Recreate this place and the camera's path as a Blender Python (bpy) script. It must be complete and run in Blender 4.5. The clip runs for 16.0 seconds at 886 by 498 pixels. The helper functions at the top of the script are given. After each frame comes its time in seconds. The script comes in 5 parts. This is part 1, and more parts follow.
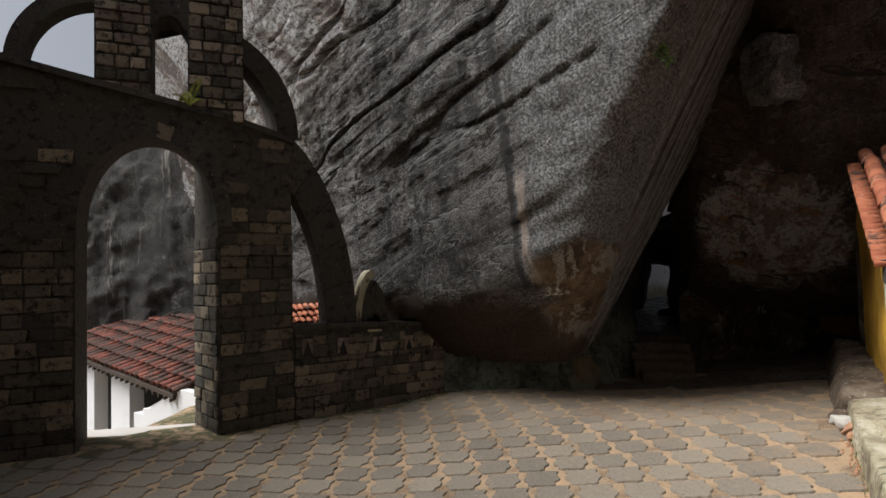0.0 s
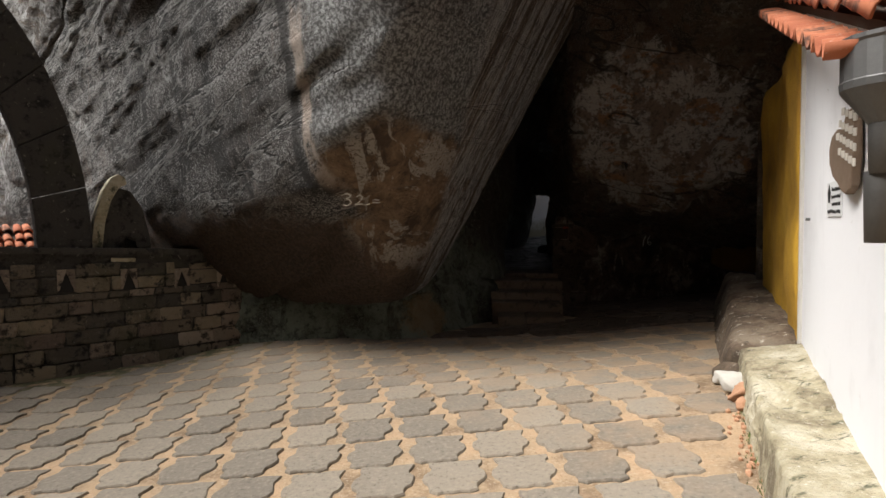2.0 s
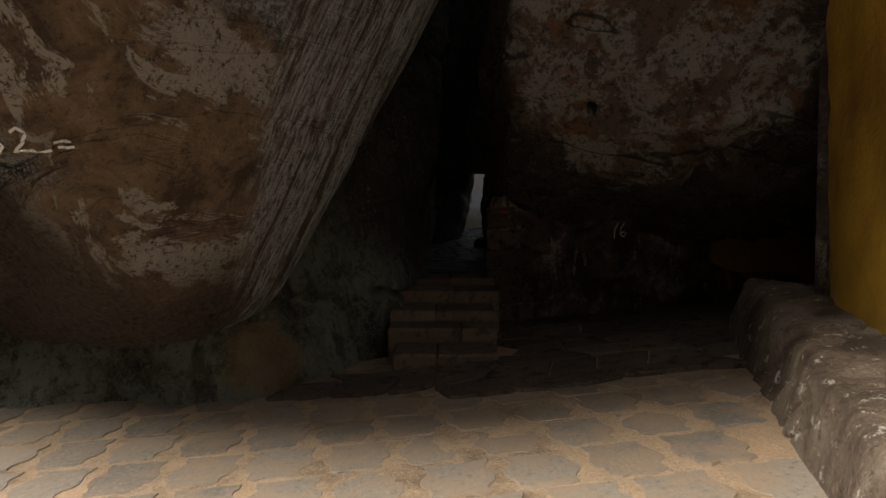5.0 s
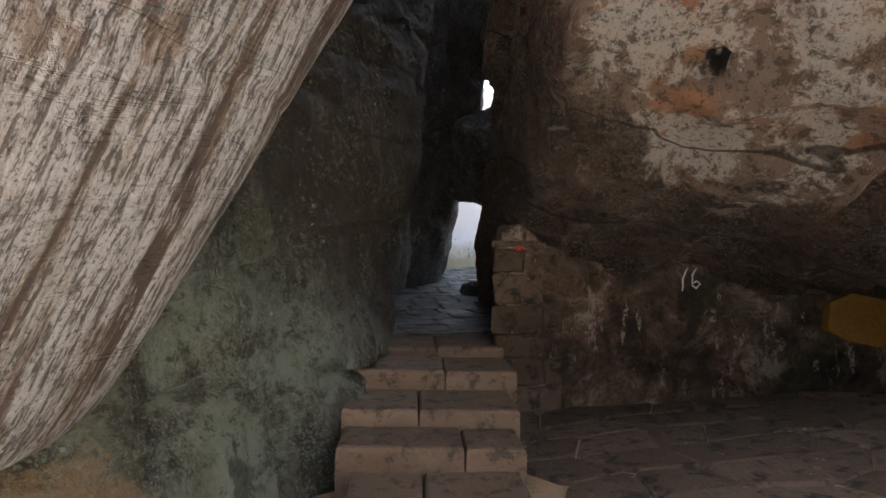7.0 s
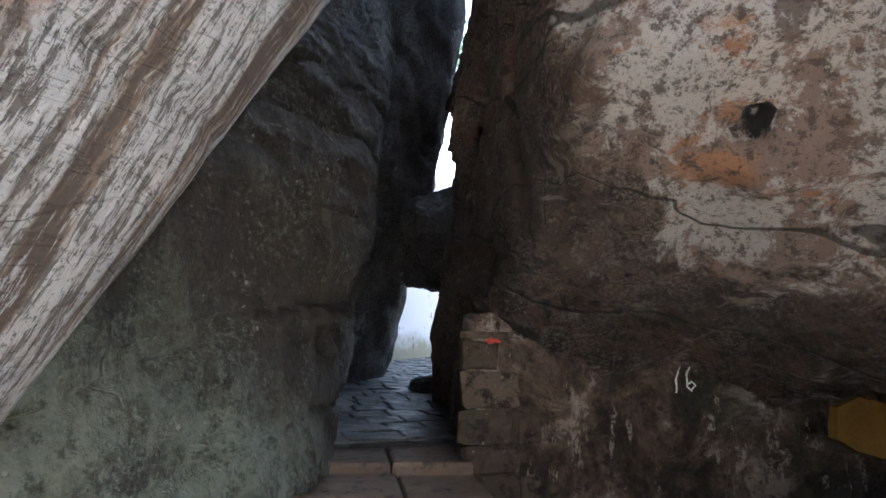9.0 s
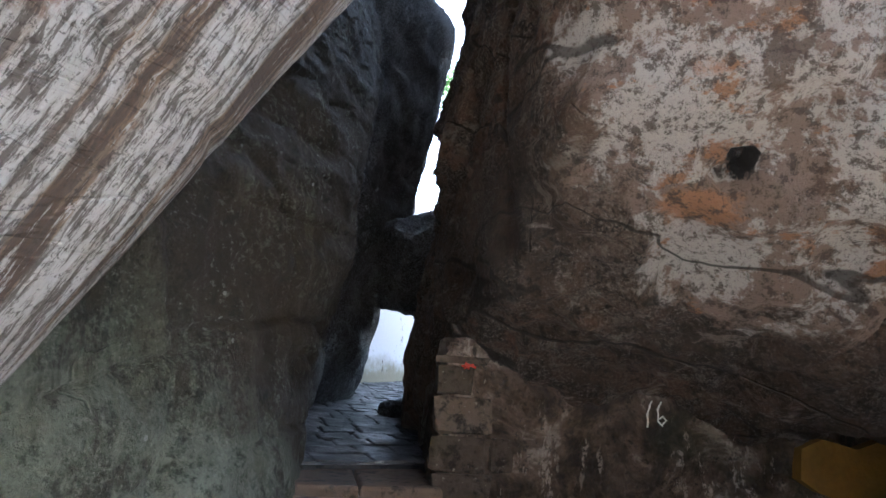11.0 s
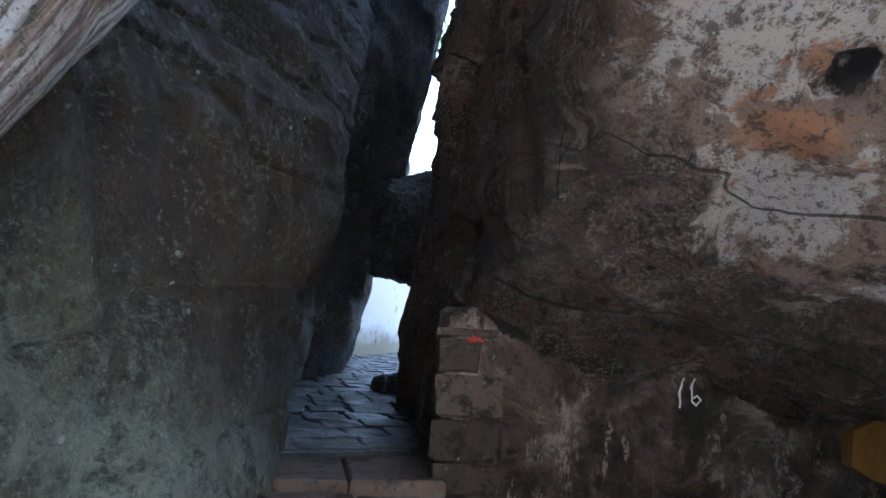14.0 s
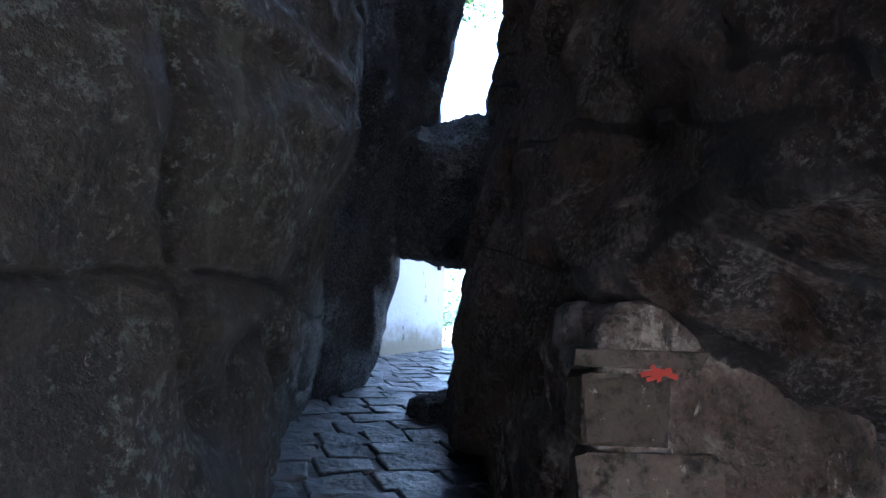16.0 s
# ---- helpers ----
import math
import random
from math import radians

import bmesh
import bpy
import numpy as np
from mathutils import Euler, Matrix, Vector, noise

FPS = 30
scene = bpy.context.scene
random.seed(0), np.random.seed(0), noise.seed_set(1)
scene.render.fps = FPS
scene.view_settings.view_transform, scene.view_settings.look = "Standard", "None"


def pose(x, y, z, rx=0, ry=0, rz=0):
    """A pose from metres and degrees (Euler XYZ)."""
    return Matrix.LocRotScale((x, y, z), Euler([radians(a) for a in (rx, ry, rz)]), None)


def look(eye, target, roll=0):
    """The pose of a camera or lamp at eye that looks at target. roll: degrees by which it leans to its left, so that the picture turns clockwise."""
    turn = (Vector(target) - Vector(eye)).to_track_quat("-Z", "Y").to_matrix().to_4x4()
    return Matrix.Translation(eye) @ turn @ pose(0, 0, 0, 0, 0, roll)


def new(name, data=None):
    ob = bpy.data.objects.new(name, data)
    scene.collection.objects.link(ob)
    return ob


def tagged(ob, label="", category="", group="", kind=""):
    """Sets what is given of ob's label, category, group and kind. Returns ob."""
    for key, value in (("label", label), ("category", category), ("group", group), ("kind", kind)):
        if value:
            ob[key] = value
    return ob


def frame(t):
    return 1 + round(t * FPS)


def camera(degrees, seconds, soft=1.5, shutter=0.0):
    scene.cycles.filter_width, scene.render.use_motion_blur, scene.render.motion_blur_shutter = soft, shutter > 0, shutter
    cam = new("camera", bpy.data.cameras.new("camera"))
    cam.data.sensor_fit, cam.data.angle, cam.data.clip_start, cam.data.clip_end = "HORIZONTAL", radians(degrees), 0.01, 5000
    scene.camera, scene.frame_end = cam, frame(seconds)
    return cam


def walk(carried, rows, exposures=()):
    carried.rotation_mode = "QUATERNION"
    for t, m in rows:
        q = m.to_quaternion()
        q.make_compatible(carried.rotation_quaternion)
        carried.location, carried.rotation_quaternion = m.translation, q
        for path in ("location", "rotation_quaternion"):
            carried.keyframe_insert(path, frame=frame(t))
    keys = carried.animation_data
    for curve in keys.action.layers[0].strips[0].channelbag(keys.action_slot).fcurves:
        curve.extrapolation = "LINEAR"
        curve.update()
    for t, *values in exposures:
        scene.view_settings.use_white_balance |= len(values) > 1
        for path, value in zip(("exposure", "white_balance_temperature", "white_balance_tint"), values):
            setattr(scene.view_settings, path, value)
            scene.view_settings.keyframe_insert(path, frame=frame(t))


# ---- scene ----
cam = camera(75.0, 16.0)
PATH = [
    (0, (0.409, -0.922, 1.891), (0.342, 1.076, 1.971), -1.5),
    (0.5, (0.911, 0.053, 1.548), (0.993, 2.051, 1.547), -0.2),
    (1, (1.344, 0.799, 1.379), (1.503, 2.793, 1.336), -0.1),
    (1.5, (1.852, 1.384, 1.303), (2.037, 3.375, 1.239), -0.1),
    (2, (2.192, 1.982, 1.266), (2.396, 3.969, 1.172), -0.7),
    (2.1, (2.296, 2.069, 1.252), (2.496, 4.057, 1.152), -0.9),
    (2.5, (2.586, 2.557, 1.213), (2.844, 4.536, 1.085), -1.1),
    (3, (2.806, 3.123, 1.181), (3.117, 5.093, 1.034), -1.3),
    (3.5, (3.12, 3.655, 1.169), (3.436, 5.624, 1.017), -1.4),
    (4, (3.28, 4.191, 1.164), (3.619, 6.157, 1.024), -1.5),
    (4.2, (3.389, 4.375, 1.169), (3.708, 6.344, 1.023), -1.7),
    (6.3, (3.595, 7.123, 1.026), (4.037, 9.073, 0.964), -0.1),
    (6.5, (3.655, 7.355, 1.038), (4.102, 9.304, 0.982), -0.3),
    (7, (3.785, 7.914, 1.081), (4.254, 9.858, 1.094), 0.4),
    (7.5, (3.916, 8.425, 1.14), (4.384, 10.368, 1.223), 0.3),
    (8, (3.892, 8.667, 1.152), (4.445, 10.582, 1.315), -0.2),
    (8.5, (3.811, 8.711, 1.114), (4.437, 10.595, 1.355), 0.4),
    (9, (3.783, 8.71, 1.098), (4.453, 10.567, 1.42), 1.3),
    (9.2, (3.737, 8.729, 1.052), (4.418, 10.572, 1.426), 1.6),
    (11.5, (3.7, 8.741, 1.075), (4.482, 10.533, 1.493), 5.2),
    (12, (3.68, 8.784, 1.073), (4.534, 10.553, 1.45), 5.4),
    (12.5, (3.684, 8.806, 1.078), (4.519, 10.591, 1.42), 5.8),
    (13, (3.67, 8.814, 1.074), (4.515, 10.592, 1.43), 6.4),
    (13.5, (3.754, 8.977, 1.06), (4.563, 10.775, 1.397), 5.2),
    (14, (3.922, 9.364, 1.1), (4.707, 11.177, 1.415), 3.8),
    (14.5, (3.925, 9.917, 1.1), (4.746, 11.716, 1.399), 2.6),
    (15, (4.168, 10.378, 1.201), (4.948, 12.202, 1.455), 0.7),
    (15.5, (4.408, 11.019, 1.208), (5.146, 12.859, 1.47), 2.2),
    (16, (4.413, 11.387, 1.245), (5.151, 13.228, 1.507), 2.0),
]
walk(cam, [(t, look(eye, target, roll)) for t, eye, target, roll in PATH],
     exposures=[(0, -0.2, 6300, 10), (0.5, 0.3, 6300, 10), (2.2, 0.25, 6500, 10), (3.0, -0.15, 6600, 10), (4.2, -0.5, 6800, 10), (6.3, 3.65, 6500, 10), (7.0, 4.0, 5900, 9), (9.0, 4.45, 5100, 6), (13.3, 4.5, 4850, 6), (14.5, 4.45, 4400, 7), (16, 4.6, 4350, 8)])

# ---- light: bright overcast day ----
world = bpy.data.worlds.new("world")
scene.world = world
world.use_nodes = True
wn, wl = world.node_tree.nodes, world.node_tree.links
sky = wn.new("ShaderNodeTexSky")
sky.sky_type, sky.sun_disc = "NISHITA", False
sky.sun_elevation, sky.sun_rotation = radians(54), radians(258)
sky.air_density, sky.dust_density, sky.ozone_density = 1.0, 5.0, 1.0
hsv = wn.new("ShaderNodeHueSaturation")
hsv.inputs["Saturation"].default_value = 0.35
wl.new(sky.outputs["Color"], hsv.inputs["Color"])
wl.new(hsv.outputs["Color"], wn["Background"].inputs["Color"])
wn["Background"].inputs["Strength"].default_value = 0.12
sun = new("sun", bpy.data.lights.new("sun", "SUN"))
sun.data.energy, sun.data.angle, sun.data.color = 5.0, radians(32), (1.0, 0.96, 0.9)
sun.matrix_world = look((-17, -3.5, 24), (0, 0, 0))


# ---- numeric noise for shapes ----
def hash3(i, j, k):
    h = (i * 374761393 + j * 668265263 + k * 2147483647 + 1013904223) & 0x7FFFFFFF
    h = ((h ^ (h >> 13)) * 1274126177) & 0x7FFFFFFF
    return ((h ^ (h >> 16)) & 0xFFFF) / 32767.5 - 1.0


def vnoise(p):
    i = np.floor(p).astype(np.int64)
    f = p - i
    f = f * f * (3 - 2 * f)
    out = 0
    for a in (0, 1):
        for b in (0, 1):
            for c in (0, 1):
                w = (f[:, 0] if a else 1 - f[:, 0]) * (f[:, 1] if b else 1 - f[:, 1]) * (f[:, 2] if c else 1 - f[:, 2])
                out = out + w * hash3(i[:, 0] + a, i[:, 1] + b, i[:, 2] + c)
    return out


def fractal(p, octaves=4, ridged=False):
    total, amp = np.zeros(len(p)), 1.0
    for o in range(octaves):
        n = vnoise(p * 2 ** o + 17.3 * o)
        total += amp * ((1 - 2 * np.abs(n)) if ridged else n)
        amp *= 0.5
    return total


# ---- mesh helpers ----
def link(name, mesh, material, parent=None, label=""):
    ob = new(name, mesh)
    if material and not mesh.materials:
        mesh.materials.append(material)
    ob.parent = parent
    if label:
        ob["label"] = label
    return ob


def part(name, bm, material, parent=None, label="", smooth=False):
    mesh = bpy.data.meshes.new(name)
    bmesh.ops.recalc_face_normals(bm, faces=bm.faces)
    bm.to_mesh(mesh)
    bm.free()
    if smooth:
        mesh.polygons.foreach_set("use_smooth", [True] * len(mesh.polygons))
    return link(name, mesh, material, parent, label)


def from_arrays(name, verts, faces, material, parent=None, label="", smooth=True):
    mesh = bpy.data.meshes.new(name)
    mesh.from_pydata([tuple(v) for v in verts], [], [tuple(f) for f in faces])
    mesh.polygons.foreach_set("use_smooth", [smooth] * len(mesh.polygons))
    mesh.update()
    return link(name, mesh, material, parent, label)


def thing(name, label, category, group="", kind="", at=(0, 0, 0)):
    ob = new(name)
    ob.location = at
    ob.empty_display_size = 0.1
    return tagged(ob, label, category, group, kind)


def box(bm, lo, hi, m=None, bevel=0.0):
    r = bmesh.ops.create_cube(bm, size=1.0)
    vs = r["verts"]
    c = [(a + b) / 2 for a, b in zip(lo, hi)]
    s = [b - a for a, b in zip(lo, hi)]
    for v in vs:
        v.co = Vector((v.co.x * s[0] + c[0], v.co.y * s[1] + c[1], v.co.z * s[2] + c[2]))
    if bevel:
        es = list({e for v in vs for e in v.link_edges})
        r = bmesh.ops.bevel(bm, geom=es, offset=bevel, segments=2, affect="EDGES", profile=0.6)
        vs = list({v for f in r["faces"] for v in f.verts} | {v for v in vs if v.is_valid})
    if m is not None:
        bmesh.ops.transform(bm, matrix=m, verts=vs)
    return vs


def prism(bm, poly, z0, z1):
    """A solid from a plan polygon; z0 and z1 are numbers or one height per corner."""
    n = len(poly)
    a = [bm.verts.new((x, y, z0 if isinstance(z0, (int, float)) else z0[i])) for i, (x, y) in enumerate(poly)]
    b = [bm.verts.new((x, y, z1 if isinstance(z1, (int, float)) else z1[i])) for i, (x, y) in enumerate(poly)]
    bm.faces.new(a[::-1])
    bm.faces.new(b)
    for i in range(n):
        bm.faces.new((a[i], a[(i + 1) % n], b[(i + 1) % n], b[i]))


def plate(bm, outline, m, depth):
    """A solid from an outline in the plane of m (x across, z up), depth along its y."""
    a = [bm.verts.new(m @ Vector((x, 0, z))) for x, z in outline]
    b = [bm.verts.new(m @ Vector((x, depth, z))) for x, z in outline]
    n = len(outline)
    f = [bm.faces.new(a), bm.faces.new(b[::-1])]
    for i in range(n):
        bm.faces.new((a[i], b[i], b[(i + 1) % n], a[(i + 1) % n]))
    bmesh.ops.triangulate(bm, faces=f)


def along(a, b, z=0.0):
    """Axes of a wall from plan point a to plan point b: x along it, y to its left, z up."""
    return Matrix.Translation((a[0], a[1], z)) @ Matrix.Rotation(math.atan2(b[1] - a[1], b[0] - a[0]), 4, "Z")


def ico(level):
    bm = bmesh.new()
    bmesh.ops.create_icosphere(bm, subdivisions=level, radius=1.0)
    v = np.array([p.co[:] for p in bm.verts])
    f = np.array([[q.index for q in p.verts] for p in bm.faces])
    bm.free()
    return v, f


ICO = {}


def boulder(name, centre, planes, material, level=7, sharp=22, rough=0.12, scale=0.9, ridge=0.05, seed=0.0, axes=None, cracks=(), pits=(), bed=None, lumps=0.0, seams=()):
    """A rock: the rounded meeting of half-spaces (point, normal) round a centre, broken up by noise."""
    if level not in ICO:
        ICO[level] = ico(level)
    d, f = ICO[level]
    c = np.array(centre, float)
    s = np.zeros(len(d))
    for p, n in planes:
        n = np.array(n, float)
        n /= np.linalg.norm(n)
        dist = max(0.05, (np.array(p, float) - c) @ n)
        s += np.clip(d @ n / dist, 0, None) ** sharp
    r = s ** (-1.0 / sharp)
    p = c + d * r[:, None]
    q = p * scale + seed
    calm = 1.0
    if axes is not None:
        calm = np.clip((axes[3] - p @ np.array(axes[:3])) / axes[4], 0.12, 1)
    r = r + calm * rough * fractal(q, 5) + ridge * calm * fractal(q * 2.3 + 5.1, 4, True)
    if lumps:
        r = r + calm * lumps * fractal(p * 0.35 + seed * 1.7, 3)
    if bed is not None:
        w = p @ np.array(bed, float).T + 0.35 * np.stack([vnoise(q * 0.6 + o) for o in (3, 9, 15)], 1)
        r = r + (0.035 if axes is None else 0.035 * np.clip((axes[3] - p @ np.array(axes[:3])) / axes[4], 0, 1)) * fractal(w, 4, True)
    for depth, width, rows in cracks:
        w = p @ np.array(rows, float).T + 0.25 * np.stack([vnoise(q * 0.8 + o) for o in (1, 7, 13)], 1)
        r = r - calm * depth * np.exp(-(vnoise(w + seed) / width) ** 2)
    for normal, level_, depth, width in seams:
        h = p @ np.array(normal, float) - level_ + 0.16 * vnoise(p * 1.3 + 4) + 0.05 * vnoise(p * 5.0)
        r = r - depth * np.exp(-(h / width) ** 2) * np.clip(0.6 + vnoise(p * 1.9 + 8), 0.15, 1)
    p = c + d * r[:, None]
    for at, radius, depth in pits:
        g = np.exp(-(np.linalg.norm(p - np.array(at), axis=1) / radius) ** 4)
        p = p - d * (g * depth)[:, None]
    return from_arrays(name, p, f, material)


# ---- materials ----
class Nodes:
    """Short hand for a node material."""
    def __init__(self, name, rough=0.8, metal=0.0):
        self.mat = bpy.data.materials.new(name)
        self.mat.use_nodes = True
        self.tree = self.mat.node_tree
        self.bsdf = self.tree.nodes["Principled BSDF"]
        self.bsdf.inputs["Roughness"].default_value = rough
        self.bsdf.inputs["Metallic"].default_value = metal
        self.pos = self.node("ShaderNodeNewGeometry").outputs["Position"]

    def node(self, kind, **inputs):
        n = self.tree.nodes.new(kind)
        for k, v in inputs.items():
            self.put(n.inputs[k.replace("_", " ")], v)
        return n

    def put(self, socket, v):
        if isinstance(v, bpy.types.NodeSocket):
            self.tree.links.new(v, socket)
        elif isinstance(v, (tuple, list)) and len(v) == 3 and socket.type == "RGBA":
            socket.default_value = (*v, 1)
        else:
            socket.default_value = v

    def noise(self, scale, detail=6.0, rough=0.6, vec=None, distort=0.0):
        n = self.node("ShaderNodeTexNoise", Scale=scale, Detail=detail, Roughness=rough, Distortion=distort)
        self.put(n.inputs["Vector"], vec if vec is not None else self.pos)
        return n.outputs["Fac"]

    def voronoi(self, scale, feature="F1", vec=None, out="Distance"):
        n = self.node("ShaderNodeTexVoronoi", Scale=scale)
        n.feature = feature
        self.put(n.inputs["Vector"], vec if vec is not None else self.pos)
        return n.outputs[out]

    def ramp(self, v, *stops):
        n = self.node("ShaderNodeValToRGB", Fac=v)
        el = n.color_ramp.elements
        while len(el) < len(stops):
            el.new(0.5)
        for e, (p, c) in zip(el, stops):
            e.position = p
            e.color = (c, c, c, 1) if isinstance(c, (int, float)) else (*c, 1)
        return n.outputs["Color"]

    def mix(self, fac, a, b, mode="MIX"):
        n = self.tree.nodes.new("ShaderNodeMix")
        n.data_type, n.blend_type = "RGBA", mode
        self.put(n.inputs[0], fac)
        self.put(n.inputs[6], a)
        self.put(n.inputs[7], b)
        return n.outputs[2]

    def math(self, op, a, b=0.0, c=None):
        n = self.tree.nodes.new("ShaderNodeMath")
        n.operation = op
        self.put(n.inputs[0], a)
        self.put(n.inputs[1], b)
        if c is not None:
            self.put(n.inputs[2], c)
        return n.outputs[0]

    def dot(self, v):
        n = self.tree.nodes.new("ShaderNodeVectorMath")
        n.operation = "DOT_PRODUCT"
        self.put(n.inputs[0], self.pos)
        n.inputs[1].default_value = v
        return n.outputs["Value"]

    def scaled(self, v, rot=(0, 0, 0)):
        n = self.node("ShaderNodeMapping")
        self.put(n.inputs["Vector"], self.pos)
        n.inputs["Rotation"].default_value = rot
        n.inputs["Scale"].default_value = v
        return n.outputs["Vector"]

    def frame_of(self, ax, ay, az):
        """Position measured along three directions."""
        n = self.tree.nodes.new("ShaderNodeCombineXYZ")
        for i, v in enumerate((ax, ay, az)):
            self.put(n.inputs[i], self.dot(v))
        return n.outputs[0]

    def mixvec(self, v, amount):
        """Position pushed about by a noise value."""
        n = self.tree.nodes.new("ShaderNodeVectorMath")
        n.operation = "MULTIPLY_ADD"
        self.put(n.inputs[0], v)
        n.inputs[1].default_value = (amount, amount * 0.8, amount * 1.2)
        self.put(n.inputs[2], self.pos)
        return n.outputs[0]

    def near(self, at, squash=(1, 1, 1)):
        """Distance from a place, shorter along the axes that are squashed."""
        n = self.tree.nodes.new("ShaderNodeVectorMath")
        n.operation = "SUBTRACT"
        self.put(n.inputs[0], self.pos)
        n.inputs[1].default_value = at
        m = self.tree.nodes.new("ShaderNodeVectorMath")
        m.operation = "MULTIPLY"
        self.put(m.inputs[0], n.outputs[0])
        m.inputs[1].default_value = squash
        k = self.tree.nodes.new("ShaderNodeVectorMath")
        k.operation = "LENGTH"
        self.put(k.inputs[0], m.outputs[0])
        return k.outputs["Value"]

    def step(self, v, lo, hi):
        n = self.tree.nodes.new("ShaderNodeMapRange")
        n.interpolation_type = "SMOOTHSTEP"
        self.put(n.inputs[0], v)
        n.inputs[1].default_value, n.inputs[2].default_value = lo, hi
        return n.outputs[0]

    def random(self):
        return self.node("ShaderNodeObjectInfo").outputs["Random"]

    def island(self):
        return self.node("ShaderNodeNewGeometry").outputs["Random Per Island"]

    def done(self, color, bump=None, strength=0.4, dist=0.02, rough=None):
        self.put(self.bsdf.inputs["Base Color"], color)
        if rough is not None:
            self.put(self.bsdf.inputs["Roughness"], rough)
        if bump is not None:
            b = self.node("ShaderNodeBump", Strength=strength, Distance=dist, Height=bump)
            self.tree.links.new(b.outputs["Normal"], self.bsdf.inputs["Normal"])
        return self.mat


def plain(name, color, rough=0.7, metal=0.0, vary=0.25, scale=6.0, bump=0.15, dist=0.004):
    n = Nodes(name, rough, metal)
    a = n.noise(scale, 6)
    b = n.noise(scale * 9, 4)
    dark = tuple(c * (1 - vary) for c in color)
    light = tuple(min(1, c * (1 + vary)) for c in color)
    return n.done(n.mix(n.math("MULTIPLY_ADD", b, 0.4, n.math("MULTIPLY", a, 0.6)), dark, light), b, bump, dist)


def rock_material(name, deep, mid, pale, lichen=(0.5, 0.5, 0.47), lichen_at=(0.56, 0.64), streak=0.4, speck=0.55):
    n = Nodes(name, 0.78)
    big = n.noise(0.55, 8, 0.65, distort=0.4)
    med = n.noise(2.6, 9, 0.7)
    fine = n.noise(13, 8, 0.75)
    grit = n.noise(46, 4, 0.8)
    tall = n.noise(1.0, 8, 0.65, n.scaled((2.6, 2.6, 0.22)))
    col = n.ramp(n.math("ADD", n.math("MULTIPLY_ADD", med, 0.4, n.math("MULTIPLY", big, 0.25)), n.math("MULTIPLY", fine, 0.35)), (0.42, deep), (0.5, mid), (0.58, pale))
    col = n.mix(n.math("MULTIPLY", n.step(tall, 0.5, 0.57), streak), col, tuple(c * 0.3 for c in deep))
    patch = n.math("MULTIPLY", n.step(n.noise(1.3, 9, 0.75, distort=0.5), *lichen_at), n.step(fine, 0.47, 0.52))
    col = n.mix(patch, col, lichen)
    # mineral grains, thick in some fields and sparse in others
    thick = n.math("MULTIPLY_ADD", n.noise(0.9, 5, 0.7), 0.3, n.math("MULTIPLY", grit, 0.85))
    col = n.mix(n.math("MULTIPLY", n.step(thick, 0.61, 0.65), speck), col, lichen)
    col = n.mix(n.math("MULTIPLY", n.step(grit, 0.45, 0.4), 0.8), col, tuple(c * 0.35 for c in deep))
    # hairline cracks
    web = n.voronoi(1.7, "DISTANCE_TO_EDGE", n.mixvec(n.noise(2.2, 6, 0.7), 0.9))
    crack = n.math("MULTIPLY", n.step(web, 0.016, 0.004), n.step(n.noise(1.1, 4), 0.47, 0.55))
    col = n.mix(n.math("MULTIPLY", crack, 0.85), col, tuple(c * 0.2 for c in deep))
    bump = n.math("ADD", n.math("MULTIPLY", med, 0.9), n.math("ADD", n.math("MULTIPLY", fine, 0.9), n.math("MULTIPLY", grit, 0.35)))
    bump = n.math("SUBTRACT", bump, n.math("MULTIPLY", crack, 0.5))
    return n, col, bump


RIDGE = (3.86, 10.52, 2.0)
RUN = Vector((0.43, -0.137, 0.89)).normalized()
OUT = Vector((0.76, -0.48, -0.44)).normalized()
OVER = OUT.cross(RUN)

n, col, bump = rock_material("dark_granite", (0.028, 0.025, 0.024), (0.075, 0.067, 0.063), (0.16, 0.148, 0.14), (0.46, 0.46, 0.45), (0.55, 0.62), 0.75, 0.75)
waver = n.noise(0.9, 7, 0.7, distort=0.4)
fleck = n.noise(24, 6, 0.8)
across = n.dot((-0.687, 0.519, 0.412))
level = n.dot((0, 0, 1))
face = n.math("MULTIPLY_ADD", n.noise(1.0, 5, 0.6, n.scaled((2, 2, 0.5))), 0.35, n.dot((0.757, -0.653, 0)))
edge = n.math("ADD", n.math("MULTIPLY_ADD", level, 2.4, across), n.math("MULTIPLY", waver, 1.6))
# long black and pale rain streaks
wet = n.noise(1.0, 6, 0.65, n.scaled((3.6, 3.6, 0.14)), 0.15)
col = n.mix(n.math("MULTIPLY", n.step(wet, 0.6, 0.68), 0.55), col, (0.22, 0.18, 0.16))
col = n.mix(n.math("MULTIPLY", n.step(wet, 0.44, 0.38), 0.8), col, (0.012, 0.011, 0.011))
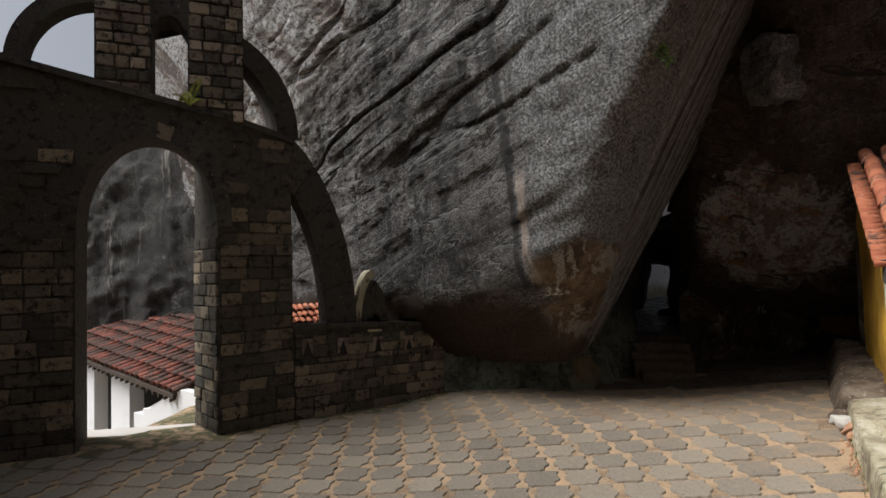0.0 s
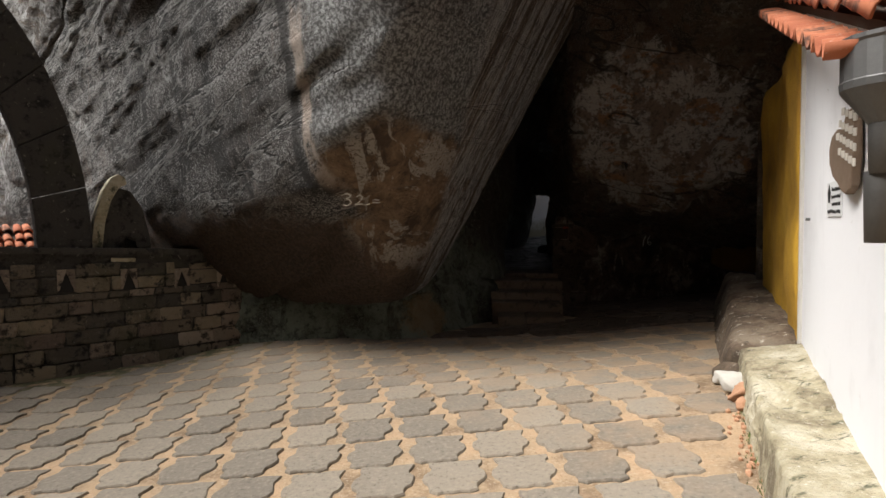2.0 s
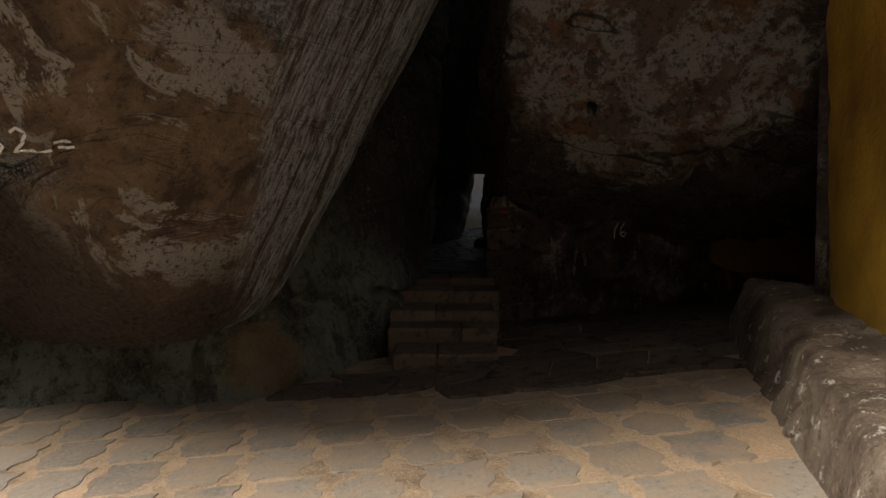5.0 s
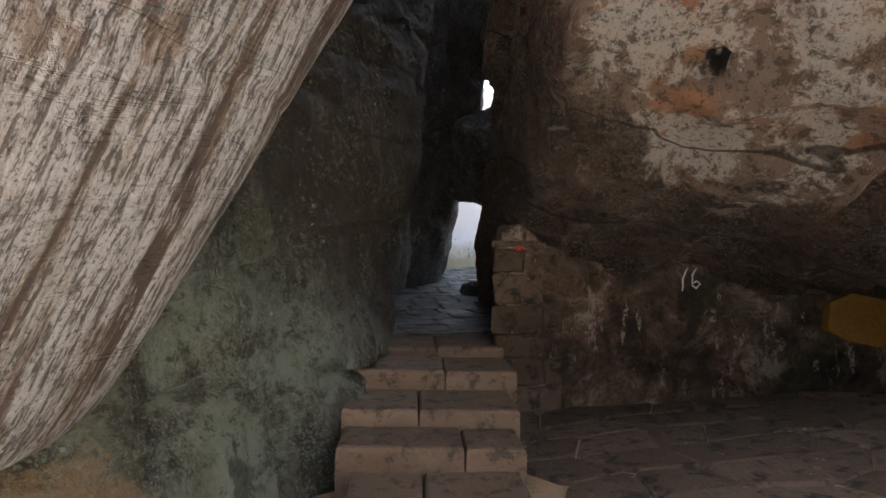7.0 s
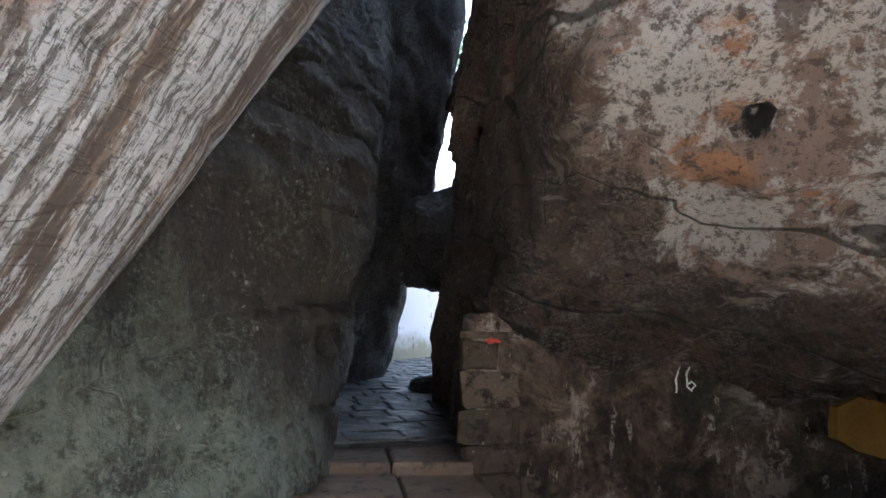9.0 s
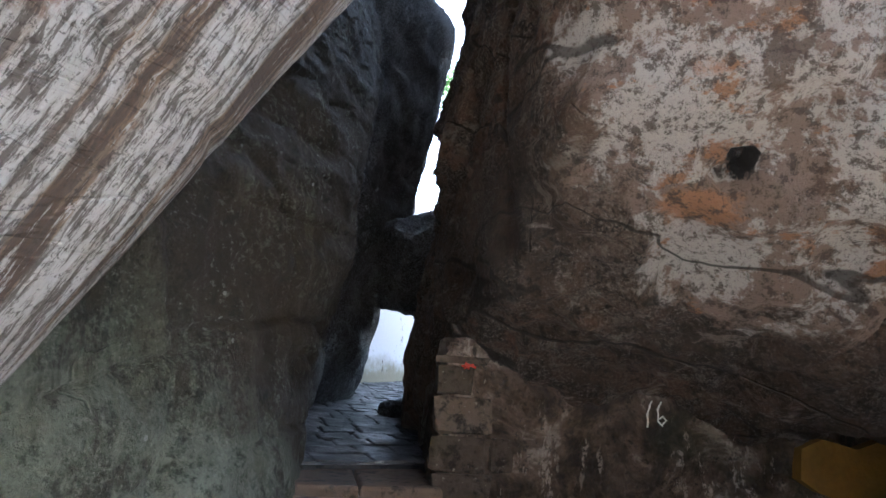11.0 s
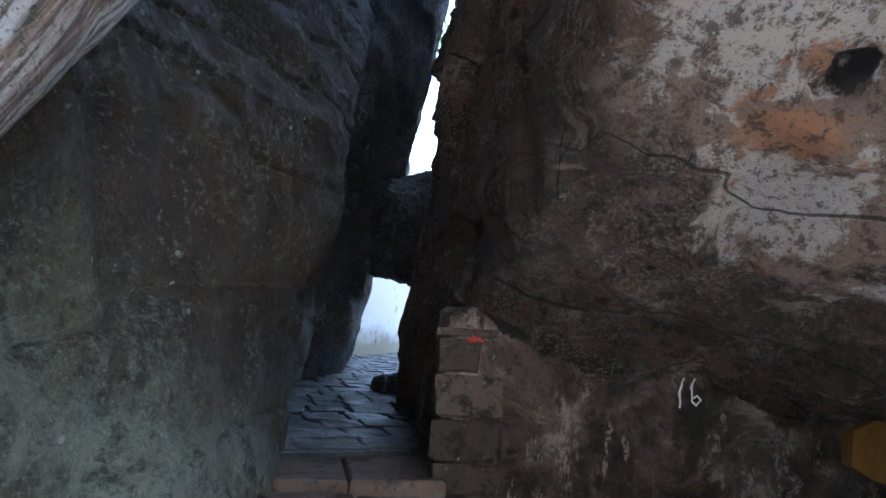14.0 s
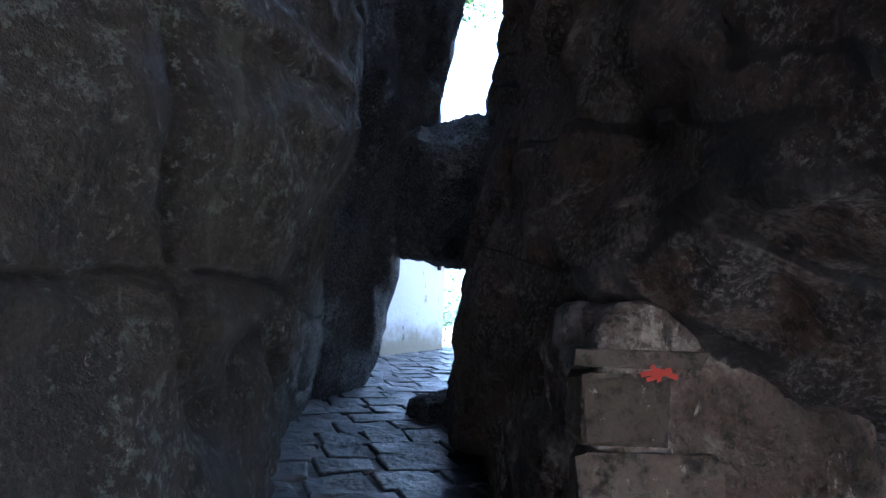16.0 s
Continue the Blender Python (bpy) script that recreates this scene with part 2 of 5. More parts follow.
# dark fissures with pale lips, rising along the bedding
for scale, width in ((1.0, 0.012), (2.1, 0.01)):
    bedding = n.noise(scale, 5, 0.55, n.frame_of((0.3, -0.2, 0.12), (0.15, 0.15, 0.06), (-0.8, 0.28, 2.2)), 0.5)
    rift = n.math("SUBTRACT", bedding, 0.5)
    lip = n.math("MULTIPLY", n.step(rift, width * 4, width * 1.5), n.step(rift, -width * 0.5, width))
    col = n.mix(n.math("MULTIPLY", n.math("MULTIPLY", lip, n.step(fleck, 0.4, 0.52)), 0.6), col, (0.36, 0.36, 0.35))
    gap = n.step(n.math("ABSOLUTE", rift), width, width * 0.4)
    col = n.mix(n.math("MULTIPLY", gap, 0.9), col, (0.008, 0.008, 0.008))
    bump = n.math("SUBTRACT", bump, n.math("MULTIPLY", gap, 0.7))
# pale lichen field, right of the streak and above the brown belly
field = n.math("MULTIPLY", n.step(n.math("ADD", face, n.math("MULTIPLY", waver, 0.7)), -3.8, -3.55), n.step(edge, 9.5, 10.1))
crust = n.mix(n.step(fleck, 0.46, 0.56), (0.1, 0.098, 0.095), (0.42, 0.43, 0.43))
col = n.mix(n.math("MULTIPLY", field, n.step(n.noise(3.5, 8, 0.75), 0.36, 0.5)), col, crust)
# brown belly with flaking pale crust, darker left of the pale streak
belly_mask = n.math("MAXIMUM", n.math("MULTIPLY", n.step(face, -4.25, -3.95), n.step(edge, 10.0, 9.6)), n.step(n.math("MULTIPLY_ADD", waver, 1.2, level), 2.15, 1.85))
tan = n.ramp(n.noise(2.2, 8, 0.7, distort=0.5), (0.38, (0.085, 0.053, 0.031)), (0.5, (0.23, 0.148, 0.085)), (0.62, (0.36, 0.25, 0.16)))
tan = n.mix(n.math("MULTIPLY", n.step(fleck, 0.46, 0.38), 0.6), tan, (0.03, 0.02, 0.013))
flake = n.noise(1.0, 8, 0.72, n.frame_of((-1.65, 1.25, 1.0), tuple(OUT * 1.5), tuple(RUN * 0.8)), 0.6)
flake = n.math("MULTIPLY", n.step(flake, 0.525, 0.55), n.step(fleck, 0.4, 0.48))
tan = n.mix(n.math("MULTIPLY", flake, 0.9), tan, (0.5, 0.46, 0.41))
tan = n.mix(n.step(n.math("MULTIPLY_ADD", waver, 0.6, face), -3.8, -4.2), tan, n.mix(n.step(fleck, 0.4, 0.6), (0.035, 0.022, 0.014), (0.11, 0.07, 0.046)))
col = n.mix(belly_mask, col, tan)
# pale salt streak with a dark wet margin
streak = n.math("MULTIPLY", n.step(n.math("ABSOLUTE", n.math("ADD", face, 4.12)), 0.1, 0.05), n.math("MULTIPLY", n.step(level, 1.6, 1.85), n.step(n.math("MULTIPLY_ADD", waver, 1.0, level), 4.4, 3.6)))
gutter = n.math("MULTIPLY", n.step(n.math("ABSOLUTE", n.math("ADD", face, 4.3)), 0.09, 0.04), n.step(level, 1.4, 1.8))
col = n.mix(n.math("MULTIPLY", gutter, 0.8), col, (0.012, 0.01, 0.009))
col = n.mix(n.math("MULTIPLY", streak, n.step(n.noise(7, 7, 0.75, n.scaled((1, 1, 0.3))), 0.38, 0.5)), col, (0.5, 0.42, 0.36))
# pale mineral run-off along the leaning edge
lane = n.noise(1.0, 3, 0.6, n.frame_of(tuple(OVER * 9.0), tuple(OUT * 0.5), tuple(RUN * 0.3)), 0.08)
lane2 = n.noise(1.0, 8, 0.78, n.frame_of(tuple(OVER * 34.0), tuple(OUT * 8), tuple(RUN * 5.0)), 0.15)
off = n.math("MULTIPLY_ADD", waver, 0.8, n.math("SUBTRACT", n.dot(tuple(OVER)), OVER.dot(Vector(RIDGE))))
near = n.step(n.math("SUBTRACT", off, n.math("MULTIPLY", level, 0.45)), 1.1, 0.8)
band = n.ramp(lane, (0.39, (0.1, 0.068, 0.048)), (0.43, (0.27, 0.2, 0.145)), (0.46, (0.4, 0.37, 0.34)), (0.54, (0.57, 0.57, 0.575)))
rusty = n.math("MULTIPLY", n.step(n.noise(1.3, 8, 0.72), 0.55, 0.6), n.step(level, 2.6, 1.9))
band = n.mix(n.math("MULTIPLY", rusty, 0.75), band, (0.23, 0.145, 0.085))
band = n.mix(n.math("MULTIPLY", n.step(lane2, 0.51, 0.45), 0.85), band, (0.085, 0.066, 0.054))
band = n.mix(n.math("MULTIPLY", n.step(lane2, 0.56, 0.6), 0.7), band, (0.64, 0.65, 0.66))
band = n.mix(n.math("MULTIPLY", n.step(n.noise(48, 5, 0.8), 0.46, 0.4), 0.75), band, (0.055, 0.046, 0.038))
col = n.mix(near, col, band)
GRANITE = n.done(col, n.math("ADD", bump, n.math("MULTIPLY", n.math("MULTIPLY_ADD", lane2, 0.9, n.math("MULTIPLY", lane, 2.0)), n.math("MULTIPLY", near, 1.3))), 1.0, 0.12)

n, col, bump = rock_material("streaked_cliff", (0.02, 0.019, 0.018), (0.05, 0.047, 0.044), (0.1, 0.096, 0.09), (0.3, 0.3, 0.29), (0.58, 0.68), 0.8, 0.3)
run = n.noise(1.0, 7, 0.65, n.scaled((1.6, 1.6, 0.1)), 0.3)
col = n.mix(n.math("MULTIPLY", n.step(run, 0.55, 0.62), 0.85), col, (0.36, 0.34, 0.31))
CLIFF = n.done(col, n.math("ADD", bump, run), 1.0, 0.15)

n, col, bump = rock_material("cave_rock", (0.03, 0.02, 0.013), (0.085, 0.06, 0.042), (0.175, 0.138, 0.108), (0.32, 0.29, 0.25), (0.58, 0.68), 0.4)
field = n.math("ADD", n.near((6.3, 10.3, 2.65), (1, 1, 0.95)), n.math("MULTIPLY", n.noise(1.6, 8, 0.72, distort=0.6), 1.5))
pit = n.noise(13, 9, 0.8)
crust = n.mix(n.step(n.noise(2.4, 9, 0.75), 0.46, 0.51), (0.27, 0.2, 0.16), (0.54, 0.51, 0.48))
for at, squash, reach in (((5.74, 10.55, 2.4), (1.1, 1.1, 3.6), 0.62), ((5.77, 10.66, 1.88), (1.6, 1.6, 2.6), 0.62), ((5.35, 10.9, 2.6), (2.5, 2.5, 2.0), 0.5)):
    stain = n.math("ADD", n.near(at, squash), n.math("MULTIPLY", n.noise(5, 8, 0.75), 0.55))
    crust = n.mix(n.math("MULTIPLY", n.step(stain, reach, reach - 0.12), 0.9), crust, (0.42, 0.21, 0.1))
crust = n.mix(n.math("MULTIPLY", n.step(n.noise(1.1, 8, 0.7, n.scaled((1, 1, 2.0))), 0.55, 0.59), 0.9), crust, (0.36, 0.18, 0.085))
crust = n.mix(n.math("MULTIPLY", n.step(n.noise(2.2, 8, 0.75), 0.57, 0.62), 0.85), crust, (0.12, 0.075, 0.05))
crust = n.mix(n.math("MULTIPLY", n.step(pit, 0.49, 0.42), 0.85), crust, (0.085, 0.06, 0.047))
crust = n.mix(n.math("MULTIPLY", n.step(n.noise(60, 5, 0.75), 0.44, 0.38), 0.6), crust, (0.07, 0.055, 0.045))
rust = n.ramp(n.noise(0.9, 8, 0.7, distort=0.4), (0.4, (0.05, 0.032, 0.02)), (0.52, (0.13, 0.08, 0.05)), (0.64, (0.2, 0.1, 0.06)))
col = n.mix(n.math("MULTIPLY", n.step(n.noise(3.0, 8, 0.7), 0.42, 0.56), 0.6), col, rust)
col = n.mix(n.math("MULTIPLY", n.step(n.noise(8, 8, 0.78), 0.49, 0.39), 0.75), col, (0.016, 0.012, 0.009))
vein = n.noise(1.0, 8, 0.75, n.scaled((2.0, 2.0, 5.5), (0.4, 0.5, 0)), 0.6)
col = n.mix(n.math("MULTIPLY", n.step(vein, 0.57, 0.64), 0.65), col, (0.3, 0.25, 0.21))
col = n.mix(n.step(field, 2.12, 1.98), col, crust)
lines = n.noise(0.6, 3, 0.5, n.frame_of((0.5, -0.3, 0.2), (0.3, 0.4, 0.1), (0.6, -0.4, 2.0)))
rift = n.step(n.math("ABSOLUTE", n.math("SUBTRACT", lines, 0.5)), 0.008, 0.003)
col = n.mix(n.math("MULTIPLY", rift, 0.8), col, (0.02, 0.015, 0.011))
bump = n.math("SUBTRACT", bump, n.math("MULTIPLY", rift, 0.5))
# shade inside the pit, painted black into the rock colour
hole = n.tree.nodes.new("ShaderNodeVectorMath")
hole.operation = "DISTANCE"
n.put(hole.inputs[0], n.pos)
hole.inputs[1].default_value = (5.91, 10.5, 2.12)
hole_shade = n.math("ADD", hole.outputs["Value"], n.math("MULTIPLY", n.noise(14, 6, 0.7), 0.14))
col = n.mix(n.step(hole_shade, 0.18, 0.15), col, (0.012, 0.011, 0.01))
CAVE = n.done(col, n.math("ADD", bump, n.math("ADD", n.math("MULTIPLY", pit, 0.55), n.noise(1.0, 7, 0.7, n.scaled((1.2, 1.2, 3.4), (0.4, 0.5, 0)), 0.6))), 1.0, 0.13)

n, col, bump = rock_material("green_rock", (0.035, 0.036, 0.024), (0.075, 0.078, 0.053), (0.135, 0.14, 0.1), (0.34, 0.36, 0.3), (0.66, 0.74), 0.25)
brown = n.step(n.math("ADD", n.dot((0.3, 0.42, 0.55)), n.math("MULTIPLY", n.noise(0.9, 5), 1.2)), 7.1, 7.6)
col = n.mix(n.math("MULTIPLY", brown, 0.8), col, (0.05, 0.034, 0.022))
film = n.math("MULTIPLY", n.step(n.noise(1.1, 6, 0.7), 0.42, 0.56), n.step(n.dot((0, 0.6, 1)), 8.6, 7.4))
col = n.mix(n.math("MULTIPLY", film, 0.85), col, (0.28, 0.32, 0.25))
fold = n.noise(1.0, 7, 0.65, n.scaled((3.2, 3.2, 0.35), (0, 0.25, 0)), 0.3)
col = n.mix(n.math("MULTIPLY", n.step(fold, 0.52, 0.62), 0.7), col, (0.045, 0.036, 0.024))
col = n.mix(n.math("MULTIPLY", n.step(fold, 0.44, 0.36), 0.45), col, (0.15, 0.15, 0.1))
haze = n.math("MULTIPLY", n.step(n.noise(22, 6, 0.75), 0.56, 0.63), n.step(n.noise(1.4, 5), 0.42, 0.6))
col = n.mix(n.math("MULTIPLY", haze, 0.65), col, (0.28, 0.3, 0.25))
bump = n.math("ADD", bump, n.math("MULTIPLY", fold, 1.4))
col = n.mix(n.math("MULTIPLY", n.step(n.noise(9, 8, 0.78), 0.48, 0.38), 0.65), col, (0.018, 0.018, 0.012))
ochre = n.math("ADD", n.near((2.95, 10.5, -0.1), (1, 1, 1.3)), n.math("MULTIPLY", n.noise(2.4, 8, 0.8), 1.6))
col = n.mix(n.math("MULTIPLY", n.step(ochre, 1.35, 1.1), 0.6), col, (0.36, 0.23, 0.11))
fringe = n.math("MULTIPLY", n.step(n.noise(18, 7, 0.8), 0.52, 0.57), n.step(n.noise(1.7, 6, 0.7), 0.5, 0.58))
col = n.mix(n.math("MULTIPLY", fringe, 0.35), col, (0.3, 0.33, 0.25))
dots = n.math("LESS_THAN", n.voronoi(7.0), 0.1)
dots = n.math("MULTIPLY", dots, n.step(n.noise(3.0, 3), 0.5, 0.6))
col = n.mix(n.math("MULTIPLY", dots, 0.8), col, (0.42, 0.44, 0.4))
MOSSY = n.done(col, n.math("ADD", bump, n.noise(5, 8, 0.75)), 1.0, 0.1)

n, col, bump = rock_material("grey_lump_rock", (0.05, 0.049, 0.047), (0.12, 0.117, 0.114), (0.22, 0.217, 0.213), (0.42, 0.42, 0.42), (0.52, 0.6), 0.3)
GREYROCK = n.done(col, bump, 1.0, 0.08)
n, col, bump = rock_material("shadow_rock", (0.03, 0.028, 0.027), (0.065, 0.06, 0.058), (0.12, 0.115, 0.11), (0.25, 0.26, 0.26), (0.56, 0.64), 0.3)
DARKROCK = n.done(col, bump, 0.9, 0.06)
ZINC = plain("weathered_zinc", (0.12, 0.12, 0.12), 0.55, 0.6, 0.3, 8.0, 0.2, 0.003)


n = Nodes("paver_stone", 0.88)
tone = n.mix(n.random(), (0.155, 0.135, 0.11), (0.25, 0.215, 0.17))
grain = n.noise(30, 5, 0.7)
dust = n.math("MULTIPLY", n.step(n.math("ADD", n.dot((0.12, 0.1, 0)), n.math("MULTIPLY", n.noise(0.8, 6), 1.0)), 1.35, 1.95), n.step(n.noise(3.5, 6), 0.35, 0.6))
tone = n.mix(n.math("MULTIPLY", n.step(grain, 0.5, 0.68), 0.5), tone, (0.33, 0.28, 0.22))
tone = n.mix(n.math("MULTIPLY", n.step(grain, 0.45, 0.33), 0.6), tone, (0.07, 0.06, 0.05))
tone = n.mix(n.math("MULTIPLY", dust, 0.75), tone, (0.3, 0.215, 0.14))
tone = n.mix(n.math("MULTIPLY", n.step(n.noise(1.6, 6, 0.7), 0.66, 0.72), 0.6), tone, (0.36, 0.22, 0.12))
PAVER = n.done(tone, grain, 0.6, 0.012)
n = Nodes("sandy_earth", 0.95)
grit = n.noise(45, 5, 0.7)
soil = n.ramp(n.noise(2.0, 7, 0.65), (0.36, (0.18, 0.12, 0.072)), (0.5, (0.35, 0.25, 0.155)), (0.64, (0.43, 0.29, 0.175)))
soil = n.mix(n.math("MULTIPLY", n.step(grit, 0.52, 0.66), 0.5), soil, (0.5, 0.42, 0.32))
soil = n.mix(n.math("MULTIPLY", n.step(grit, 0.44, 0.34), 0.5), soil, (0.1, 0.07, 0.045))
moss = n.math("MULTIPLY", n.step(n.dot((-0.55, 0.83, 0)), 8.2, 8.9), n.step(n.noise(5, 5), 0.4, 0.55))
soil = n.mix(n.math("MULTIPLY", moss, 0.8), soil, (0.045, 0.06, 0.02))
SAND = n.done(soil, grit, 0.7, 0.02)


def block_material(name, dark, light, moss=0.3):
    n = Nodes(name, 0.92)
    tone = n.mix(n.math("POWER", n.random(), 2.2), dark, light)
    rough = n.noise(7, 7, 0.7)
    tone = n.mix(n.step(rough, 0.5, 0.36), tone, tuple(c * 0.25 for c in dark))
    tone = n.mix(n.math("MULTIPLY", n.step(n.noise(1.2, 5), 0.52, 0.66), moss), tone, (0.05, 0.05, 0.022))
    tone = n.mix(n.math("MULTIPLY", n.step(n.noise(16, 5, 0.7), 0.62, 0.7), 0.6), tone, (0.3, 0.28, 0.24))
    return n.done(tone, n.math("ADD", rough, n.noise(25, 5)), 0.9, 0.03)


BLOCK = block_material("dark_stone_block", (0.055, 0.047, 0.037), (0.26, 0.21, 0.145), 0.4)
CORE = block_material("blackened_mortar", (0.045, 0.04, 0.034), (0.065, 0.057, 0.046), 0.3)
LIMED = block_material("limed_stone_block", (0.14, 0.105, 0.08), (0.34, 0.28, 0.215), 0.15)


ROUGHSTONE = block_material("rough_field_stone", (0.06, 0.043, 0.032), (0.14, 0.108, 0.082), 0.2)


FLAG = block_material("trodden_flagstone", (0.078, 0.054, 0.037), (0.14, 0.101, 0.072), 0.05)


def tile_material(name, dark, light, soot):
    n = Nodes(name, 0.85)
    tone = n.mix(n.random(), dark, light)
    a = n.noise(5, 7, 0.7)
    tone = n.mix(n.math("MULTIPLY", n.step(n.math("ADD", a, n.math("MULTIPLY", n.random(), 0.3)), 0.75 - soot, 0.9 - soot), 0.85), tone, (0.03, 0.025, 0.022))
    tone = n.mix(n.math("MULTIPLY", n.step(n.noise(30, 4), 0.62, 0.7), 0.4), tone, (0.42, 0.36, 0.3))
    return n.done(tone, n.noise(40, 5), 0.5, 0.006)


TILE = tile_material("terracotta_tile", (0.3, 0.085, 0.04), (0.5, 0.18, 0.09), 0.08)
OLDTILE = tile_material("sooty_tile", (0.16, 0.045, 0.03), (0.33, 0.1, 0.055), 0.24)
n = Nodes("limewash_wall", 0.8)
grime = n.noise(1.4, 7, 0.65)
tone = n.mix(n.math("MULTIPLY", n.step(grime, 0.5, 0.72), 0.35), (0.76, 0.77, 0.8), (0.55, 0.56, 0.58))
drip = n.noise(1.0, 6, 0.65, n.scaled((5, 5, 0.3)))
tone = n.mix(n.math("MULTIPLY", n.step(drip, 0.6, 0.72), 0.35), tone, (0.5, 0.49, 0.47))
tone = n.mix(n.math("MULTIPLY", n.step(n.noise(11, 6, 0.7), 0.68, 0.72), 0.7), tone, (0.3, 0.27, 0.23))
WHITE = n.done(tone, n.noise(14, 6), 0.25, 0.01)
n = Nodes("stained_limewash", 0.85)
foot = n.math("ADD", n.dot((0, 0, 1)), n.math("MULTIPLY", n.noise(2.2, 7, 0.7), -0.9))
tone = n.mix(n.step(foot, 0.95, 0.45), (0.72, 0.74, 0.78), (0.32, 0.29, 0.2))
chip = n.math("MULTIPLY", n.step(n.noise(1.0, 7, 0.7, n.scaled((3.5, 3.5, 1.3))), 0.6, 0.64), n.step(foot, 2.0, 1.2))
tone = n.mix(chip, tone, (0.16, 0.14, 0.11))
STAINED = n.done(tone, n.noise(14, 6), 0.4, 0.015)
n = Nodes("ochre_wall", 0.85)
tone = n.ramp(n.noise(1.5, 7, 0.65), (0.35, (0.3, 0.155, 0.015)), (0.55, (0.45, 0.255, 0.02)), (0.7, (0.54, 0.325, 0.03)))
tone = n.mix(n.math("MULTIPLY", n.step(n.noise(1.0, 6, 0.65, n.scaled((4, 4, 0.3))), 0.58, 0.72), 0.6), tone, (0.3, 0.16, 0.03))
YELLOW = n.done(tone, n.math("ADD", n.noise(2.5, 6), n.math("MULTIPLY", n.noise(20, 5), 0.3)), 0.6, 0.05)
n = Nodes("old_cement", 0.92)
tone = n.ramp(n.noise(2.4, 8, 0.7), (0.36, (0.16, 0.13, 0.085)), (0.48, (0.34, 0.3, 0.2)), (0.62, (0.48, 0.44, 0.34)))
tone = n.mix(n.math("MULTIPLY", n.step(n.noise(6, 6, 0.7, n.scaled((1, 2.2, 1))), 0.56, 0.66), 0.85), tone, (0.045, 0.05, 0.025))
tone = n.mix(n.math("MULTIPLY", n.step(n.noise(26, 5, 0.7), 0.6, 0.68), 0.6), tone, (0.62, 0.58, 0.5))
CEMENT = n.done(tone, n.math("ADD", n.noise(7, 7), n.noise(30, 5)), 0.9, 0.03)
n = Nodes("step_stone", 0.8)
tone = n.mix(n.random(), (0.11, 0.075, 0.05), (0.16, 0.115, 0.08))
tone = n.mix(n.step(n.noise(9, 7, 0.7), 0.5, 0.36), tone, (0.045, 0.034, 0.025))
tone = n.mix(n.math("MULTIPLY", n.step(n.noise(3, 5), 0.55, 0.68), 0.5), tone, (0.22, 0.18, 0.12))
STEP = n.done(tone, n.math("ADD", n.noise(6, 6), n.noise(30, 5)), 0.7, 0.02)
n = Nodes("wet_slate", 0.35)
tone = n.mix(n.random(), (0.06, 0.06, 0.062), (0.12, 0.118, 0.115))
tone = n.mix(n.step(n.noise(8, 7, 0.7), 0.5, 0.36), tone, (0.03, 0.03, 0.032))
SLATE = n.done(tone, n.math("ADD", n.noise(5, 7), n.noise(18, 5)), 0.9, 0.03, n.ramp(n.noise(3, 5), (0.4, 0.3), (0.6, 0.65)))
n = Nodes("rendered_masonry", 0.9)
tone = n.ramp(n.noise(1.8, 8, 0.7, distort=0.5), (0.4, (0.028, 0.02, 0.015)), (0.47, (0.07, 0.048, 0.034)), (0.54, (0.125, 0.092, 0.07)), (0.6, (0.26, 0.22, 0.185)))
tone = n.mix(n.math("MULTIPLY", n.step(n.noise(14, 6, 0.75), 0.46, 0.36), 0.8), tone, (0.02, 0.016, 0.013))
tone = n.mix(n.math("MULTIPLY", n.step(n.noise(0.8, 5), 0.55, 0.68), 0.5), tone, (0.04, 0.045, 0.025))
damp = n.noise(1.0, 7, 0.7, n.scaled((1.5, 1.5, 0.5)), 0.4)
tone = n.mix(n.math("MULTIPLY", n.step(damp, 0.56, 0.6), 0.85), tone, (0.02, 0.022, 0.014))
tone = n.mix(n.math("MULTIPLY", n.math("MULTIPLY", n.step(n.noise(1.0, 7, 0.7, n.scaled((6, 6, 1.2))), 0.58, 0.62), n.step(n.noise(22, 5, 0.8), 0.44, 0.52)), 0.7), tone, (0.34, 0.3, 0.26))
RENDERED = n.done(tone, n.math("ADD", n.noise(5, 7), n.noise(20, 5)), 1.0, 0.06)
n = Nodes("worn_brown_plaster", 0.9)
tone = n.ramp(n.noise(2.0, 8, 0.7, distort=0.4), (0.38, (0.06, 0.042, 0.027)), (0.5, (0.14, 0.1, 0.068)), (0.6, (0.21, 0.17, 0.125)))
tone = n.mix(n.math("MULTIPLY", n.step(n.noise(9, 8, 0.75), 0.58, 0.63), 0.8), tone, (0.5, 0.46, 0.39))
tone = n.mix(n.math("MULTIPLY", n.step(n.noise(16, 7, 0.75), 0.44, 0.37), 0.7), tone, (0.04, 0.032, 0.022))
LEDGE = n.done(tone, n.math("ADD", n.noise(6, 7), n.noise(28, 5)), 0.9, 0.03)
PALECHIP = plain("broken_plaster", (0.5, 0.48, 0.44), 0.9, 0, 0.25, 9.0, 0.5, 0.01)
BRICK = plain("broken_brick", (0.4, 0.22, 0.13), 0.9, 0, 0.35, 9.0, 0.6, 0.01)
# ochre wall paint made darker to carry the alcove's shade
SHADEDOCHRE = plain("shaded_ochre", (0.22, 0.12, 0.016), 0.9, 0, 0.7, 2.5, 0.5, 0.03)
CHALK = plain("white_paint_mark", (0.62, 0.62, 0.6), 0.9, 0, 0.15, 30.0, 0.1, 0.002)
REDMARK = plain("red_paint_mark", (0.4, 0.05, 0.03), 0.9, 0, 0.3, 20.0, 0.1, 0.002)
